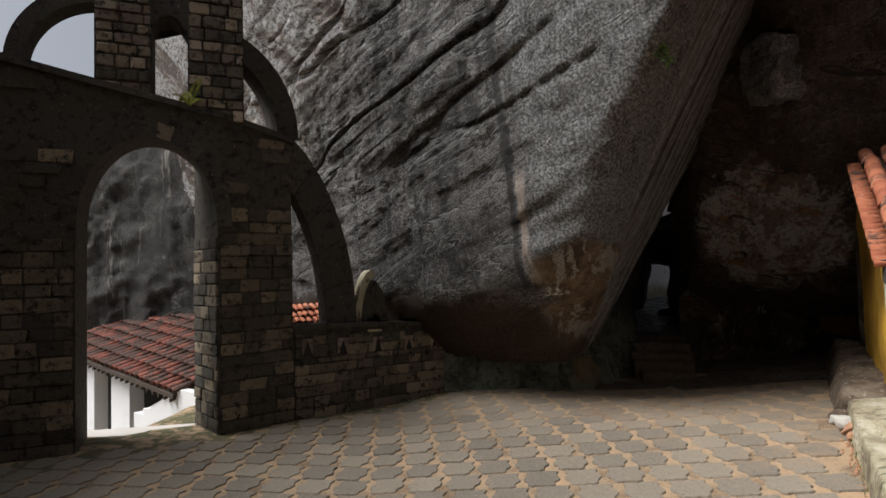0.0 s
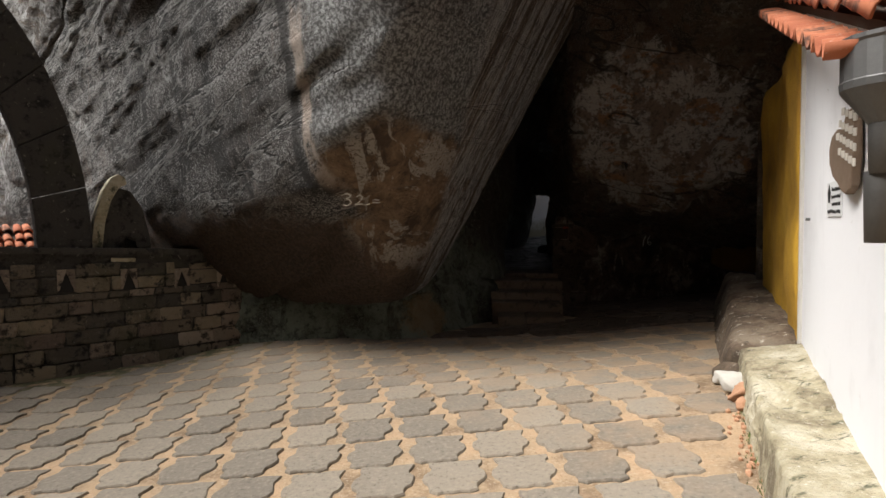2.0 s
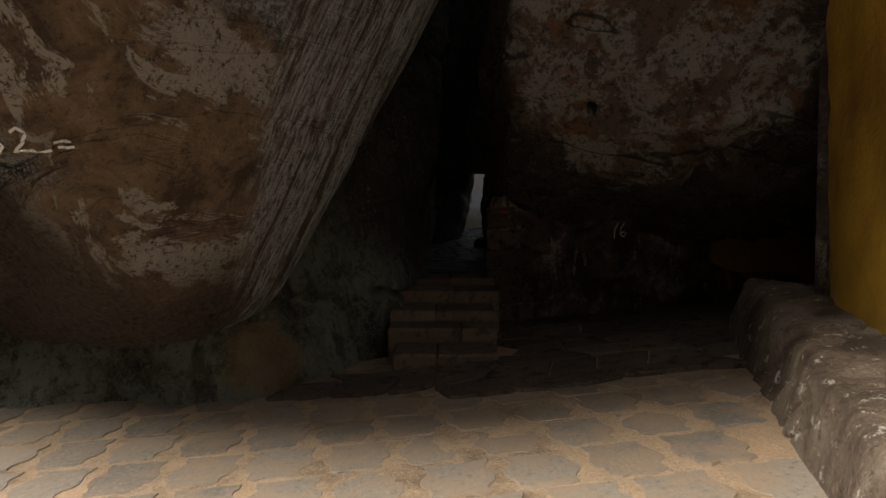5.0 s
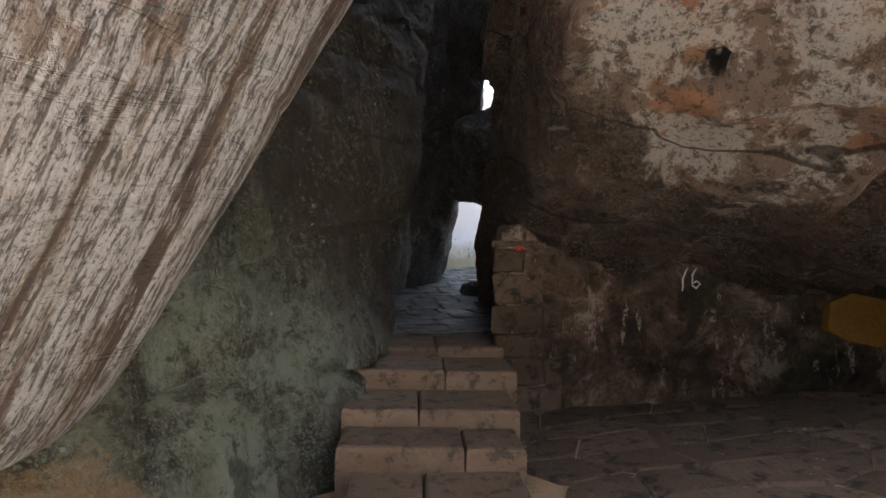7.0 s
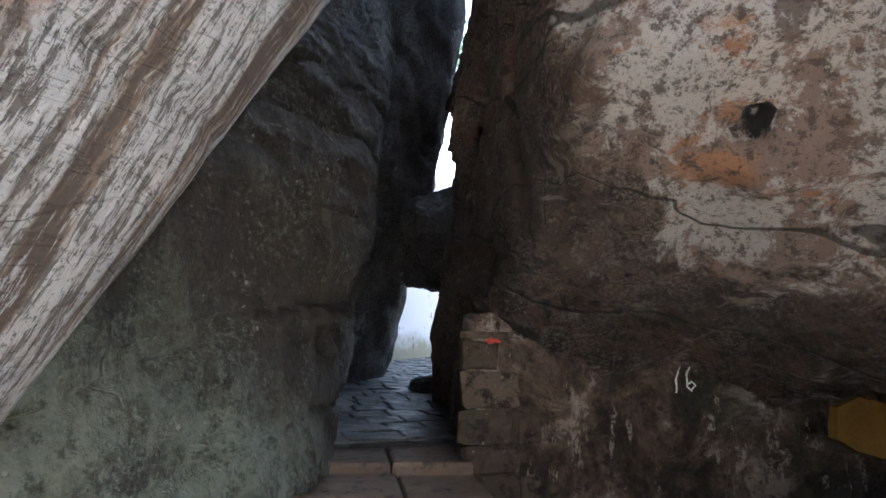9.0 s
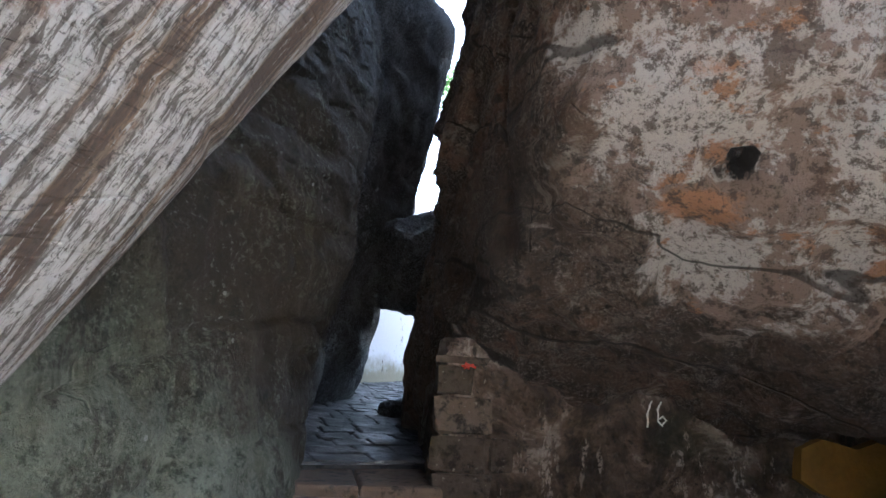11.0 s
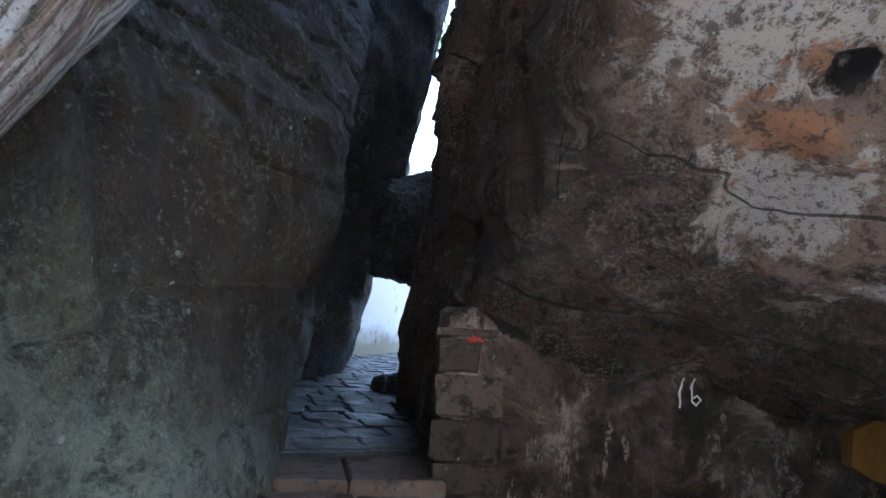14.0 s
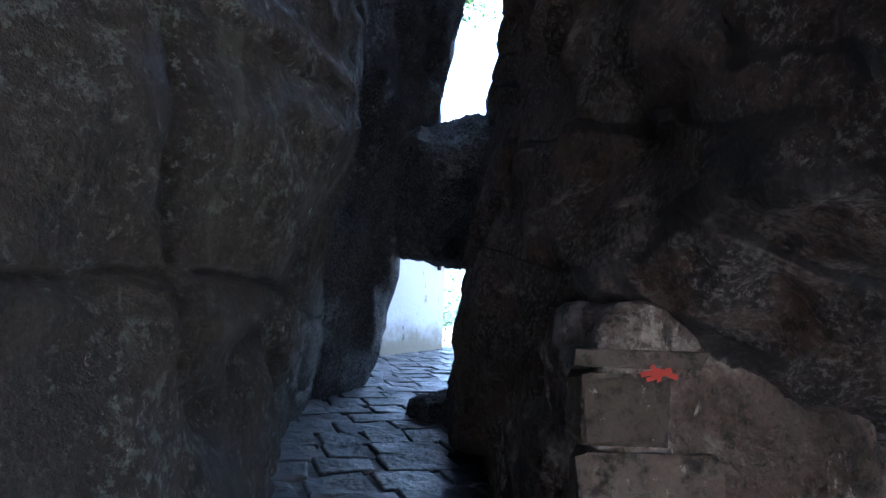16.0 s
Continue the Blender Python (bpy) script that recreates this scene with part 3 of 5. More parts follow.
WOOD = plain("carved_grey_wood", (0.16, 0.11, 0.075), 0.85, 0, 0.5, 14.0, 0.7, 0.01)
PALELETTER = plain("pale_carved_letter", (0.5, 0.47, 0.42), 0.85, 0, 0.2, 20.0, 0.2, 0.003)
PAPER = plain("printed_sheet", (0.62, 0.63, 0.64), 0.7, 0, 0.08, 10.0, 0.05, 0.001)
INK = plain("black_ink", (0.02, 0.02, 0.02), 0.6, 0, 0.1, 10.0, 0.05, 0.001)
DARKWOOD = plain("dark_timber", (0.05, 0.035, 0.025), 0.8, 0, 0.4, 10.0, 0.4, 0.005)
# near-black that paints the shade in openings and holes
SHADEBLACK = plain("painted_shade", (0.02, 0.018, 0.016), 0.9, 0, 0.2, 3.0, 0.1, 0.002)
n = Nodes("leaf", 0.55)
n.bsdf.inputs["Transmission Weight"].default_value = 0.0
LEAF = n.done(n.mix(n.island(), (0.04, 0.1, 0.025), (0.12, 0.22, 0.05)), None)
n = Nodes("fern_leaf", 0.6)
FERN = n.done(n.mix(n.island(), (0.16, 0.2, 0.03), (0.34, 0.36, 0.05)), None)
n = Nodes("moss_tuft", 0.9)
MOSS = n.done(n.mix(n.island(), (0.03, 0.06, 0.012), (0.09, 0.15, 0.03)), None)
BARK = plain("thin_bark", (0.12, 0.09, 0.06), 0.9, 0, 0.3, 12.0, 0.4, 0.005)


# ---- ground ----
def clamp(v, lo=0.0, hi=1.0):
    return np.minimum(np.maximum(v, lo), hi)


def ground_z(x, y):
    x, y = np.asarray(x, float), np.asarray(y, float)
    z = -0.65 + 0.084 * clamp(x, -1.0, 8.0) + 0.01 * clamp(y, -5, 20)
    z = z - 0.06 * clamp(y - 7.5, 0, 5) * clamp((x - 1) / 3)
    ramp = clamp((2.5 - y) / 4.0)
    return z + 0.55 * ramp * ramp * (3 - 2 * ramp)


def sheet(name, xs, ys, zf, material):
    X, Y = np.meshgrid(xs, ys)
    Z = zf(X, Y)
    v = np.stack([X.ravel(), Y.ravel(), Z.ravel()], 1)
    w = len(xs)
    f = [(j * w + i, j * w + i + 1, (j + 1) * w + i + 1, (j + 1) * w + i) for j in range(len(ys) - 1) for i in range(w - 1)]
    return from_arrays(name, v, f, material)


xs = np.concatenate([np.linspace(-900, -40, 6), np.linspace(-9, 12, 85), np.linspace(40, 900, 6)])
ys = np.concatenate([np.linspace(-900, -30, 6), np.linspace(-6, 14, 81), np.linspace(40, 900, 6)])
ground = sheet("ground", xs, ys, lambda x, y: ground_z(x, y) - 0.02 - 4.0 * clamp((-5.2 - x) / 3.0) * clamp((y - 8.5) / 1.5), SAND)
tagged(ground, "sandy brown earth courtyard ground between the paving stones", "ground", kind="structure")

# ---- rocks ----
DIAG = ((0.15, -0.1, 0.05), (0.05, 0.05, 0.03), (-0.42, 0.15, 1.3))
DIAG2 = ((0.35, -0.2, 0.12), (0.15, 0.15, 0.06), (-0.9, 0.3, 2.6))
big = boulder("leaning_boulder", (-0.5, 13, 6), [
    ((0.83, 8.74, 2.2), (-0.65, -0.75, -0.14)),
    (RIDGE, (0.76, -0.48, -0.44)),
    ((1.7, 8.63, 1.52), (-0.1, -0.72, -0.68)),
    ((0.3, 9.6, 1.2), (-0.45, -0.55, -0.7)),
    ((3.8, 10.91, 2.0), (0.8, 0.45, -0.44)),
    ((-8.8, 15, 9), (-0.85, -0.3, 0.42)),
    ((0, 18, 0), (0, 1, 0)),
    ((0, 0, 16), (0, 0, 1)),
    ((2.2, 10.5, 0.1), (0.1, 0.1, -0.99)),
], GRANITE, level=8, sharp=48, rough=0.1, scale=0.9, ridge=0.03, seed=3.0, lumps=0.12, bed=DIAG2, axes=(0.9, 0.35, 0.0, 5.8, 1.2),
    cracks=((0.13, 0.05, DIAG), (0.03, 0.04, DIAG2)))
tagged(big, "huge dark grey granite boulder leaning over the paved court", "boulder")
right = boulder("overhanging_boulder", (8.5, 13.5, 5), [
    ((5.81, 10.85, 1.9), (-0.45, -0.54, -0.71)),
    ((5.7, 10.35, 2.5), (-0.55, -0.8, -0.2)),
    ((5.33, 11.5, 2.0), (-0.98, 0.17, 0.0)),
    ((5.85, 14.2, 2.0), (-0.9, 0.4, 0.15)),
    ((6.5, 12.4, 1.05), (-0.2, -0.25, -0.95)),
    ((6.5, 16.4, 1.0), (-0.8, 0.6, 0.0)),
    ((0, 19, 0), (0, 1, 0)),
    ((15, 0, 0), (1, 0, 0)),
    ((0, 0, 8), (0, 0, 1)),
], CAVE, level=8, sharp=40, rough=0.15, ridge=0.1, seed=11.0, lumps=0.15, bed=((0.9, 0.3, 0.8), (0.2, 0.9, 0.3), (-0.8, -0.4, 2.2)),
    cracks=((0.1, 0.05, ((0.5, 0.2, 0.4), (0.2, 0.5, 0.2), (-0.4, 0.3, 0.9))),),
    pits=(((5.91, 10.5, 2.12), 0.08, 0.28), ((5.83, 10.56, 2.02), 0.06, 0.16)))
tagged(right, "pale brown weathered boulder bulging over a masonry wall", "boulder")
green = boulder("mossy_boulder", (1.5, 15, 2.0), [
    ((3.53, 11.65, 0.6), (0.73, -0.64, 0.25)),
    ((4.5, 13.2, 0.5), (0.97, -0.2, -0.1)),
    ((2.3, 10.5, 0), (-0.3, -0.95, 0.1)),
    ((-2, 15, 0), (-1, 0, 0)),
    ((0, 20, 0), (0, 1, 0)),
    ((0, 0, 9), (0, 0, 1)),
    ((0, 0, -1.5), (0, 0, -1)),
], MOSSY, level=8, sharp=40, rough=0.09, ridge=0.05, seed=23.0, lumps=0.12,
    cracks=((0.08, 0.04, DIAG2), (0.07, 0.06, ((1.2, 0.6, 0.12), (0.6, -1.0, 0.1), (0.1, 0.2, 0.35)))), seams=(((0, 0, 1), 0.2, 0.2, 0.035),))
tagged(green, "smooth green-stained rock wall beside the stone steps", "boulder")
back_left = boulder("passage_boulder", (3.2, 20, 4), [
    ((6.33, 18, 0.7), (0.97, -0.1, -0.16)),
    ((5.3, 16.8, 1), (0.62, -0.77, -0.15)),
    ((6.2, 18, 0.7), (0.93, -0.1, -0.35)),
    ((4.5, 15.8, 1), (-0.1, -1, 0)),
    ((0, 23, 0), (0, 1, 0)),
    ((1.2, 0, 0), (-1, 0, 0)),
    ((0, 0, 7), (0, 0, 1)),
    ((0, 0, -1), (0, 0, -1)),
], DARKROCK, level=7, sharp=30, seed=31.0, rough=0.1)
tagged(back_left, "dark rock leaning over the end of the passage", "boulder")
roof_rock = boulder("roof_boulder", (11.5, 11.5, 8), [
    ((7.0, 9.0, 3.6), (-0.1, -0.3, -0.95)),
    ((6.5, 7.7, 5.5), (-0.65, -0.72, -0.2)),
    ((6.0, 12, 6), (-0.95, 0.1, -0.1)),
    ((0, 14.5, 0), (0, 1, 0)),
    ((20, 0, 0), (1, 0, 0)),
    ((0, 0, 12), (0, 0, 1)),
], CAVE, level=7, sharp=36, seed=41.0, lumps=0.2)
tagged(roof_rock, "brown rock overhang above the cave and the tiled roof", "boulder")
back_rock = boulder("background_boulder", (-12, 21, 1), [
    ((-9, 15.9, 1), (-0.1, -1, 0.02)), ((-4, 18, 0), (1, 0, 0)), ((-22, 18, 0), (-1, 0, 0.1)),
    ((-10, 17, 6.6), (-0.15, -0.3, 0.94)), ((0, 26, 0), (0, 1, 0)), ((0, 0, -4), (0, 0, -1))], CLIFF, level=7, sharp=24, rough=0.2, ridge=0.1, seed=5.0, lumps=0.4)
tagged(back_rock, "dark cliff face streaked with pale lime beyond the house", "boulder")
lump = boulder("hanging_rock", (5.85, 8.75, 5.1), [
    ((5.45, 8.7, 5.1), (-1, -0.2, 0.1)), ((6.3, 8.8, 5.1), (1, 0, 0)), ((5.8, 8.4, 5.1), (0, -1, 0)), ((5.8, 9.2, 5.1), (0, 1, 0)),
    ((5.8, 8.7, 5.6), (0.3, 0, 1)), ((5.9, 8.7, 4.55), (-0.3, 0, -1))], GREYROCK, level=5, sharp=8, rough=0.08, scale=2.5, ridge=0.06, seed=55.0)
tagged(lump, "grey rock lump caught under the cave roof", "rock")
chock = boulder("wedged_rock", (6.62, 17, 2.5), [
    ((6.2, 17, 2.7), (-1, -0.15, -0.12)), ((7.05, 17, 2.6), (1, 0, 0)), ((6.5, 16.5, 2.6), (0, -1, 0)), ((6.4, 16.65, 3.1), (-0.4, -0.7, 0.6)),
    ((6.5, 17.6, 2.6), (0, 1, 0)), ((6.45, 17, 3.3), (-0.35, 0, 1)), ((6.62, 17, 1.98), (-0.1, 0, -1)), ((6.3, 17, 2.2), (-0.8, -0.2, -0.6)), ((6.5, 16.7, 2.15), (0, -0.7, -0.7)),
], DARKROCK, level=6, sharp=10, rough=0.06, scale=2, ridge=0.05, seed=51.0)
tagged(chock, "dark rock wedged high between the two passage walls", "rock")

# ---- steps and passage ----
NOSE = [((3.98, 10.9), (4.97, 10.65), -0.25), ((4.04, 11.43), (5.11, 11.2), -0.1), ((4.1, 11.84), (5.22, 11.6), 0.025),
        ((4.2, 12.39), (5.4, 12.13), 0.17), ((4.36, 13.0), (5.5, 12.72), 0.26)]
stairs = thing("stone_steps", "worn brown stone steps rising into the rock passage", "steps", at=(4.6, 11.6, -0.4))
INV = stairs.matrix_world.inverted()


def child_of(ob, parent):
    ob.parent = parent
    ob.matrix_parent_inverse = Matrix.Translation(parent.location).inverted()
    return ob


def stone_slab(name, poly, z0, z1, material, parent, cut=0.018):
    """A worn stone with softened top edges from a plan polygon."""
    bm = bmesh.new()
    c = Vector((sum(p[0] for p in poly) / len(poly), sum(p[1] for p in poly) / len(poly)))
    rings = []
    zs = z1 if isinstance(z1, (list, tuple)) else [z1] * len(poly)
    for z, k in ((None, 0.0), (-cut, 0.0), (-cut * 0.3, cut * 0.35), (0.0, cut)):
        ring = []
        for (x, y), zt in zip(poly, zs):
            d = Vector((x, y)) - c
            q = c + d * (1 - k / max(d.length, 0.05))
            ring.append(bm.verts.new((q.x, q.y, z0 if z is None else zt + z)))
        rings.append(ring)
    n = len(poly)
    for a, b in zip(rings, rings[1:]):
        for i in range(n):
            bm.faces.new((a[i], a[(i + 1) % n], b[(i + 1) % n], b[i]))
    bm.faces.new(rings[-1])
    bm.faces.new(rings[0][::-1])
    return child_of(part(name, bm, material), parent)


rng = random.Random(5)
for i, (l, r, z) in enumerate(NOSE):
    cutat = (0.42, 0.66, 0.4, 0.55, 0.5)[i]
    L, R = Vector(l), Vector(r)
    back = Vector((0.16, 0.85))
    edges = [(L + Vector((-0.06 if i else 0.0, 0.03)), L + (R - L) * cutat - Vector((0.006, 0))), (L + (R - L) * cutat + Vector((0.006, 0)), R)]
    for p, q in edges:
        m = (p + q) / 2 + Vector((rng.uniform(-0.05, 0.05), rng.uniform(-0.015, 0.015)))
        stone_slab("step", [p, m, q, q + back, p + back], -0.85, z + rng.uniform(-0.008, 0.008), STEP, stairs, 0.03)

passage = sheet("passage_floor", np.linspace(3.9, 11.5, 40), np.linspace(13.45, 26, 60), lambda x, y: 0.315 + 0.062 * clamp(y - 13.5, 0, 8.5) - 0.02, SLATE)
tagged(passage, "wet grey slate paving of the rock passage", "floor", kind="structure")
rng = random.Random(11)
rows = 26
for j in range(rows):
    y0, y1 = 13.5 + j * 0.31, 13.5 + (j + 1) * 0.31 - 0.018
    mid = 4.95 + 0.27 * (y0 - 12.6) + (0.06 * (y0 - 16) ** 1.4 if y0 > 16 else 0)
    x = mid - 0.85 + rng.uniform(-0.1, 0.1)
    while x < min(mid + 0.9, 99):
        w = rng.uniform(0.28, 0.55)
        jit = [rng.uniform(-0.035, 0.035) for _ in range(6)]
        poly = [(x + jit[0], y0 + jit[1]), (x + w - 0.02 + jit[2], y0 + jit[3] - 0.02), (x + w - 0.02 + jit[4], y1 + jit[5]), (x + w / 2, y1 + rng.uniform(-0.03, 0.03)), (x + jit[0], y1 + jit[1])]
        zz = [0.32 + 0.062 * min(8.5, max(0, py - 13.5)) + rng.uniform(-0.012, 0.012) for _, py in poly]
        ob = stone_slab("slab", poly, 0.1, zz, SLATE, passage, 0.02)
        ob.parent, ob.matrix_parent_inverse = passage, Matrix.Identity(4)
        x += w

bm = bmesh.new()
prism(bm, [(6.2, 19.64), (8.5, 21.46), (8.3, 21.75), (6.0, 19.95)], 0.2, 5.0)
far_wall = part("wall_passage_end", bm, STAINED)
tagged(far_wall, "whitewashed wall at the passage end, stained at its foot", "wall", kind="structure")
# eave over the far opening
eave = thing("tiled_eave", "dark timber eave with clay tiles beyond the passage", "eave", at=(9.3, 22.0, 2.6))
bm = bmesh.new()
plate(bm, [(0, 2.35), (2.2, 2.75), (2.2, 2.85), (0, 2.45)], along((8.2, 21.2), (10.5, 22.6)), 1.6)
child_of(part("roof_deck", bm, DARKWOOD), eave)
for k in range(7):
    bm = bmesh.new()
    m = along((8.2, 21.2), (10.5, 22.6)) @ Matrix.Translation((0.15 + 0.3 * k, -0.02, 2.3 + 0.055 * k))
    box(bm, (-0.03, 0, -0.05), (0.03, 1.5, 0.07), m, 0.008)
    child_of(part("rafter", bm, DARKWOOD), eave)

# masonry under the overhang
mas = boulder("wall_masonry", (7.6, 13.6, 0.3), [
    ((5.5, 12.85, 0), (-0.28, -0.96, 0)), ((5.49, 12.9, 0), (-0.95, 0.3, 0.05)), ((0, 0, 1.32), (0, 0, 1)),
    ((10.5, 0, 0), (1, 0, 0)), ((0, 15, 0), (0, 1, 0)), ((0, 0, -1), (0, 0, -1))],
    RENDERED, level=7, sharp=60, rough=0.05, scale=1.6, ridge=0.035, seed=71.0)
tagged(mas, "rough rendered masonry wall under the overhanging boulder", "wall", kind="structure")
fallen = boulder("passage_stone", (6.25, 15.98, 0.5), [((6.08, 15.95, 0.55), (-1, -0.2, 0.2)), ((6.2, 15.84, 0.5), (0, -1, 0)), ((6.5, 16, 0.6), (1, 0, 0)), ((6.2, 16.2, 0.6), (0, 1, 0)), ((6.2, 16, 0.64), (-0.25, 0, 1)), ((6.1, 16, 0.38), (0, 0, -1))], DARKROCK, level=5, sharp=7, rough=0.025, scale=3, ridge=0.02, seed=77)
tagged(fallen, "black stone lying at the edge of the passage", "stone")
bm = bmesh.new()
prism(bm, [(7.2, 9.3), (9.9, 11.2), (10.2, 10.8), (7.4, 8.9)], -0.6, 2.6)
alc = part("wall_alcove", bm, RENDERED)
tagged(alc, "dark rendered wall at the back of the cave alcove", "wall", kind="structure")
bm = bmesh.new()
m = along((5.5, 12.85), (7.17, 12.36))
plate(bm, [(2.8, 0.45), (2.95, 0.36), (3.2, 0.3), (3.6, 0.34), (4.0, 0.2), (4.6, 0.22), (4.6, 0.95), (4.1, 0.78), (3.7, 0.84), (3.3, 0.7), (3.0, 0.76), (2.82, 0.68)], m @ Matrix.Translation((0, -0.12, 0)), 0.1)
ysplash = part("ochre_panel", bm, SHADEDOCHRE)
tagged(ysplash, "ochre painted plaster panel on the cave's back wall", "plaster panel", kind="structure")

# ---- white building ----
N0, F0 = (4.23, 4.04), (5.8, 6.63)
W = along(N0, F0)
bm = bmesh.new()
plate(bm, [(0, -0.5), (3.03, -0.5), (3.03, 3.02), (0, 1.97)], W @ Matrix.Translation((0, -0.25, 0)), 0.25)
ww = part("wall_white", bm, WHITE)
tagged(ww, "whitewashed side wall of a small tiled building", "wall", kind="structure")
bm = bmesh.new()
plate(bm, [(0.25, -0.5), (3.6, -0.5), (3.6, 1.93), (0.25, 1.93)], W @ Matrix.Rotation(radians(-90), 4, "Z"), 0.25)
wn2 = part("wall_white_end", bm, WHITE)
tagged(wn2, "whitewashed end wall of the small tiled building", "wall", kind="structure")
bm = bmesh.new()
box(bm, (3.0, -0.06, -0.4), (3.06, 0.03, 2.95), W, 0.012)
trim = part("trim_corner", bm, PALECHIP)
tagged(trim, "chipped pale plaster edge strip where white meets yellow", "trim", kind="structure")


def wavy_wall(name, a, b, z0, z1, material, thick, amp, label):
    """A hand-plastered wall whose face bulges."""
    m = along(a, b)
    length = math.dist(a, b)
    nx, nz = 40, 36
    v, f = [], []
    for side in (0, 1):
        for j in range(nz + 1):
            for i in range(nx + 1):
                x, z = length * i / nx, z0 + (z1 - z0) * j / nz
                y = -thick if side else amp * noise.fractal(Vector((x * 0.9, z * 0.7, 3.1)), 1.0, 2.0, 4)
                v.append(m @ Vector((x, y, z)))
    w, half = nx + 1, (nx + 1) * (nz + 1)
    for j in range(nz):
        for i in range(nx):
            q = (j * w + i, j * w + i + 1, (j + 1) * w + i + 1, (j + 1) * w + i)
            f += [q[::-1], tuple(k + half for k in q)]
    ring = [i for i in range(w)] + [j * w + nx for j in range(1, nz + 1)] + [nz * w + i for i in range(nx - 1, -1, -1)] + [j * w for j in range(nz - 1, 0, -1)]
    for p, q in zip(ring, ring[1:] + ring[:1]):
        f.append((p, q, q + half, p + half))
    return tagged(from_arrays(name, v, f, material), label, "wall", kind="structure")


wavy_wall("wall_yellow", (5.82, 6.7), (7.27, 9.3), -0.3, 2.85, YELLOW, 0.3, 0.09, "ochre yellow painted wall inside the cave mouth")


def half_pipe(r0, r1, length, t=0.013, seg=6):
    """A tapered barrel tile lying along +x, hollow side down."""
    bm = bmesh.new()
    rings = []
    for x, r in ((0, r0), (length, r1)):
        for rr in (r, r - t):
            rings.append([bm.verts.new((x, -rr * math.cos(math.pi * i / seg), rr * math.sin(math.pi * i / seg))) for i in range(seg + 1)])
    oa, ia, ob_, ib = rings
    for i in range(seg):
        bm.faces.new((oa[i], oa[i + 1], ob_[i + 1], ob_[i]))
        bm.faces.new((ia[i], ib[i], ib[i + 1], ia[i + 1]))
        bm.faces.new((oa[i], ia[i], ia[i + 1], oa[i + 1]))
        bm.faces.new((ob_[i], ob_[i + 1], ib[i + 1], ib[i]))
    for k in (0, seg):
        bm.faces.new((oa[k], ob_[k], ib[k], ia[k]))
    bmesh.ops.recalc_face_normals(bm, faces=bm.faces)
    return bm


def to_mesh(name, bm, material, smooth=False):
    mesh = bpy.data.meshes.new(name)
    bm.to_mesh(mesh)
    bm.free()
    mesh.materials.append(material)
    if smooth:
        mesh.polygons.foreach_set("use_smooth", [True] * len(mesh.polygons))
    return mesh


def tile_roof(roof, m, cols, rows, pitch_x, pitch_y, mesh, flat, seed, skip=None):
    """Barrel tiles on a sloping frame m (x up the slope, y across), as parts of roof."""
    r = random.Random(seed)
    k = 0
    for c in range(cols):
        for j in range(rows):
            if skip and skip(c, j):
                continue
            lift = 0.02 + 0.012 * r.random()
            q = m @ Matrix.Translation((j * pitch_x + r.uniform(-0.015, 0.015), c * pitch_y + r.uniform(-0.012, 0.012), lift)) @ pose(0, 0, 0, r.uniform(-4, 4), -3.5 + r.uniform(-1.5, 1.5), r.uniform(-2.5, 2.5))
            ob = new("tile", mesh)
            ob.parent, ob.matrix_parent_inverse = roof, Matrix.Translation(roof.location).inverted()
            ob.matrix_basis = q
            k += 1
    return k


roof = thing("tiled_roof", "weathered terracotta barrel tile roof above the white wall", "roof", at=(5.2, 5.0, 2.4))
slope = math.degrees(math.atan2(1.06, 3.03))
RM = W @ Matrix.Translation((-0.33, 0.1, 1.93)) @ pose(0, 0, 0, 0, -slope, 0)
bm = bmesh.new()
box(bm, (-0.02, -3.4, -0.05), (4.25, 0.02, -0.005), RM)
child_of(part("roof_deck", bm, DARKWOOD), roof)
tmesh = to_mesh("barrel_tile", half_pipe(0.098, 0.085, 0.42), TILE, True)
tile_roof(roof, RM @ Matrix.Translation((0, 0, 0.0)) @ Matrix.Scale(-1, 4, (0, 1, 0)), 13, 12, 0.35, 0.235, tmesh, None, 8)
umesh = to_mesh("verge_tile", half_pipe(0.07, 0.07, 0.16), TILE, True)
for j in range(26):
    ob = new("verge_tile", umesh)
    ob.parent, ob.matrix_parent_inverse = roof, Matrix.Translation(roof.location).inverted()
    ob.matrix_basis = RM @ Matrix.Translation((0.02 + j * 0.16, 0.07, -0.035)) @ pose(0, 0, 0, 180, 0, 90) @ pose(0, 0, 0, 0, 0, (-1) ** j * 4)

# rain-water head and pipe
head = thing("rainwater_head", "weathered grey zinc rainwater head with a short pipe", "rain pipe", at=(4.02, 3.86, 1.5))
HM = W @ Matrix.Translation((-0.26, 0.13, 0))


def lathe(bm, stops, m, seg=20):
    rings = []
    for r, z in stops:
        rings.append([bm.verts.new(m @ Vector((r * math.cos(2 * math.pi * i / seg), r * math.sin(2 * math.pi * i / seg), z))) for i in range(seg)])
    for a, b in zip(rings, rings[1:]):
        for i in range(seg):
            bm.faces.new((a[i], a[(i + 1) % seg], b[(i + 1) % seg], b[i]))
    return rings


bm = bmesh.new()
lathe(bm, [(0.145, 1.72), (0.148, 1.745), (0.145, 1.75), (0.145, 1.875), (0.152, 1.885), (0.152, 1.9), (0.138, 1.9), (0.135, 1.75), (0.05, 1.62), (0.05, 1.6), (0.058, 1.6), (0.145, 1.72)], HM)
bowl = child_of(part("bowl", bm, ZINC, smooth=False), head)
bm = bmesh.new()
lathe(bm, [(0.056, 1.62), (0.052, 1.42), (0.048, 1.42), (0.05, 1.62)], HM)
child_of(part("upper_pipe", bm, ZINC, smooth=True), head)
bm = bmesh.new()
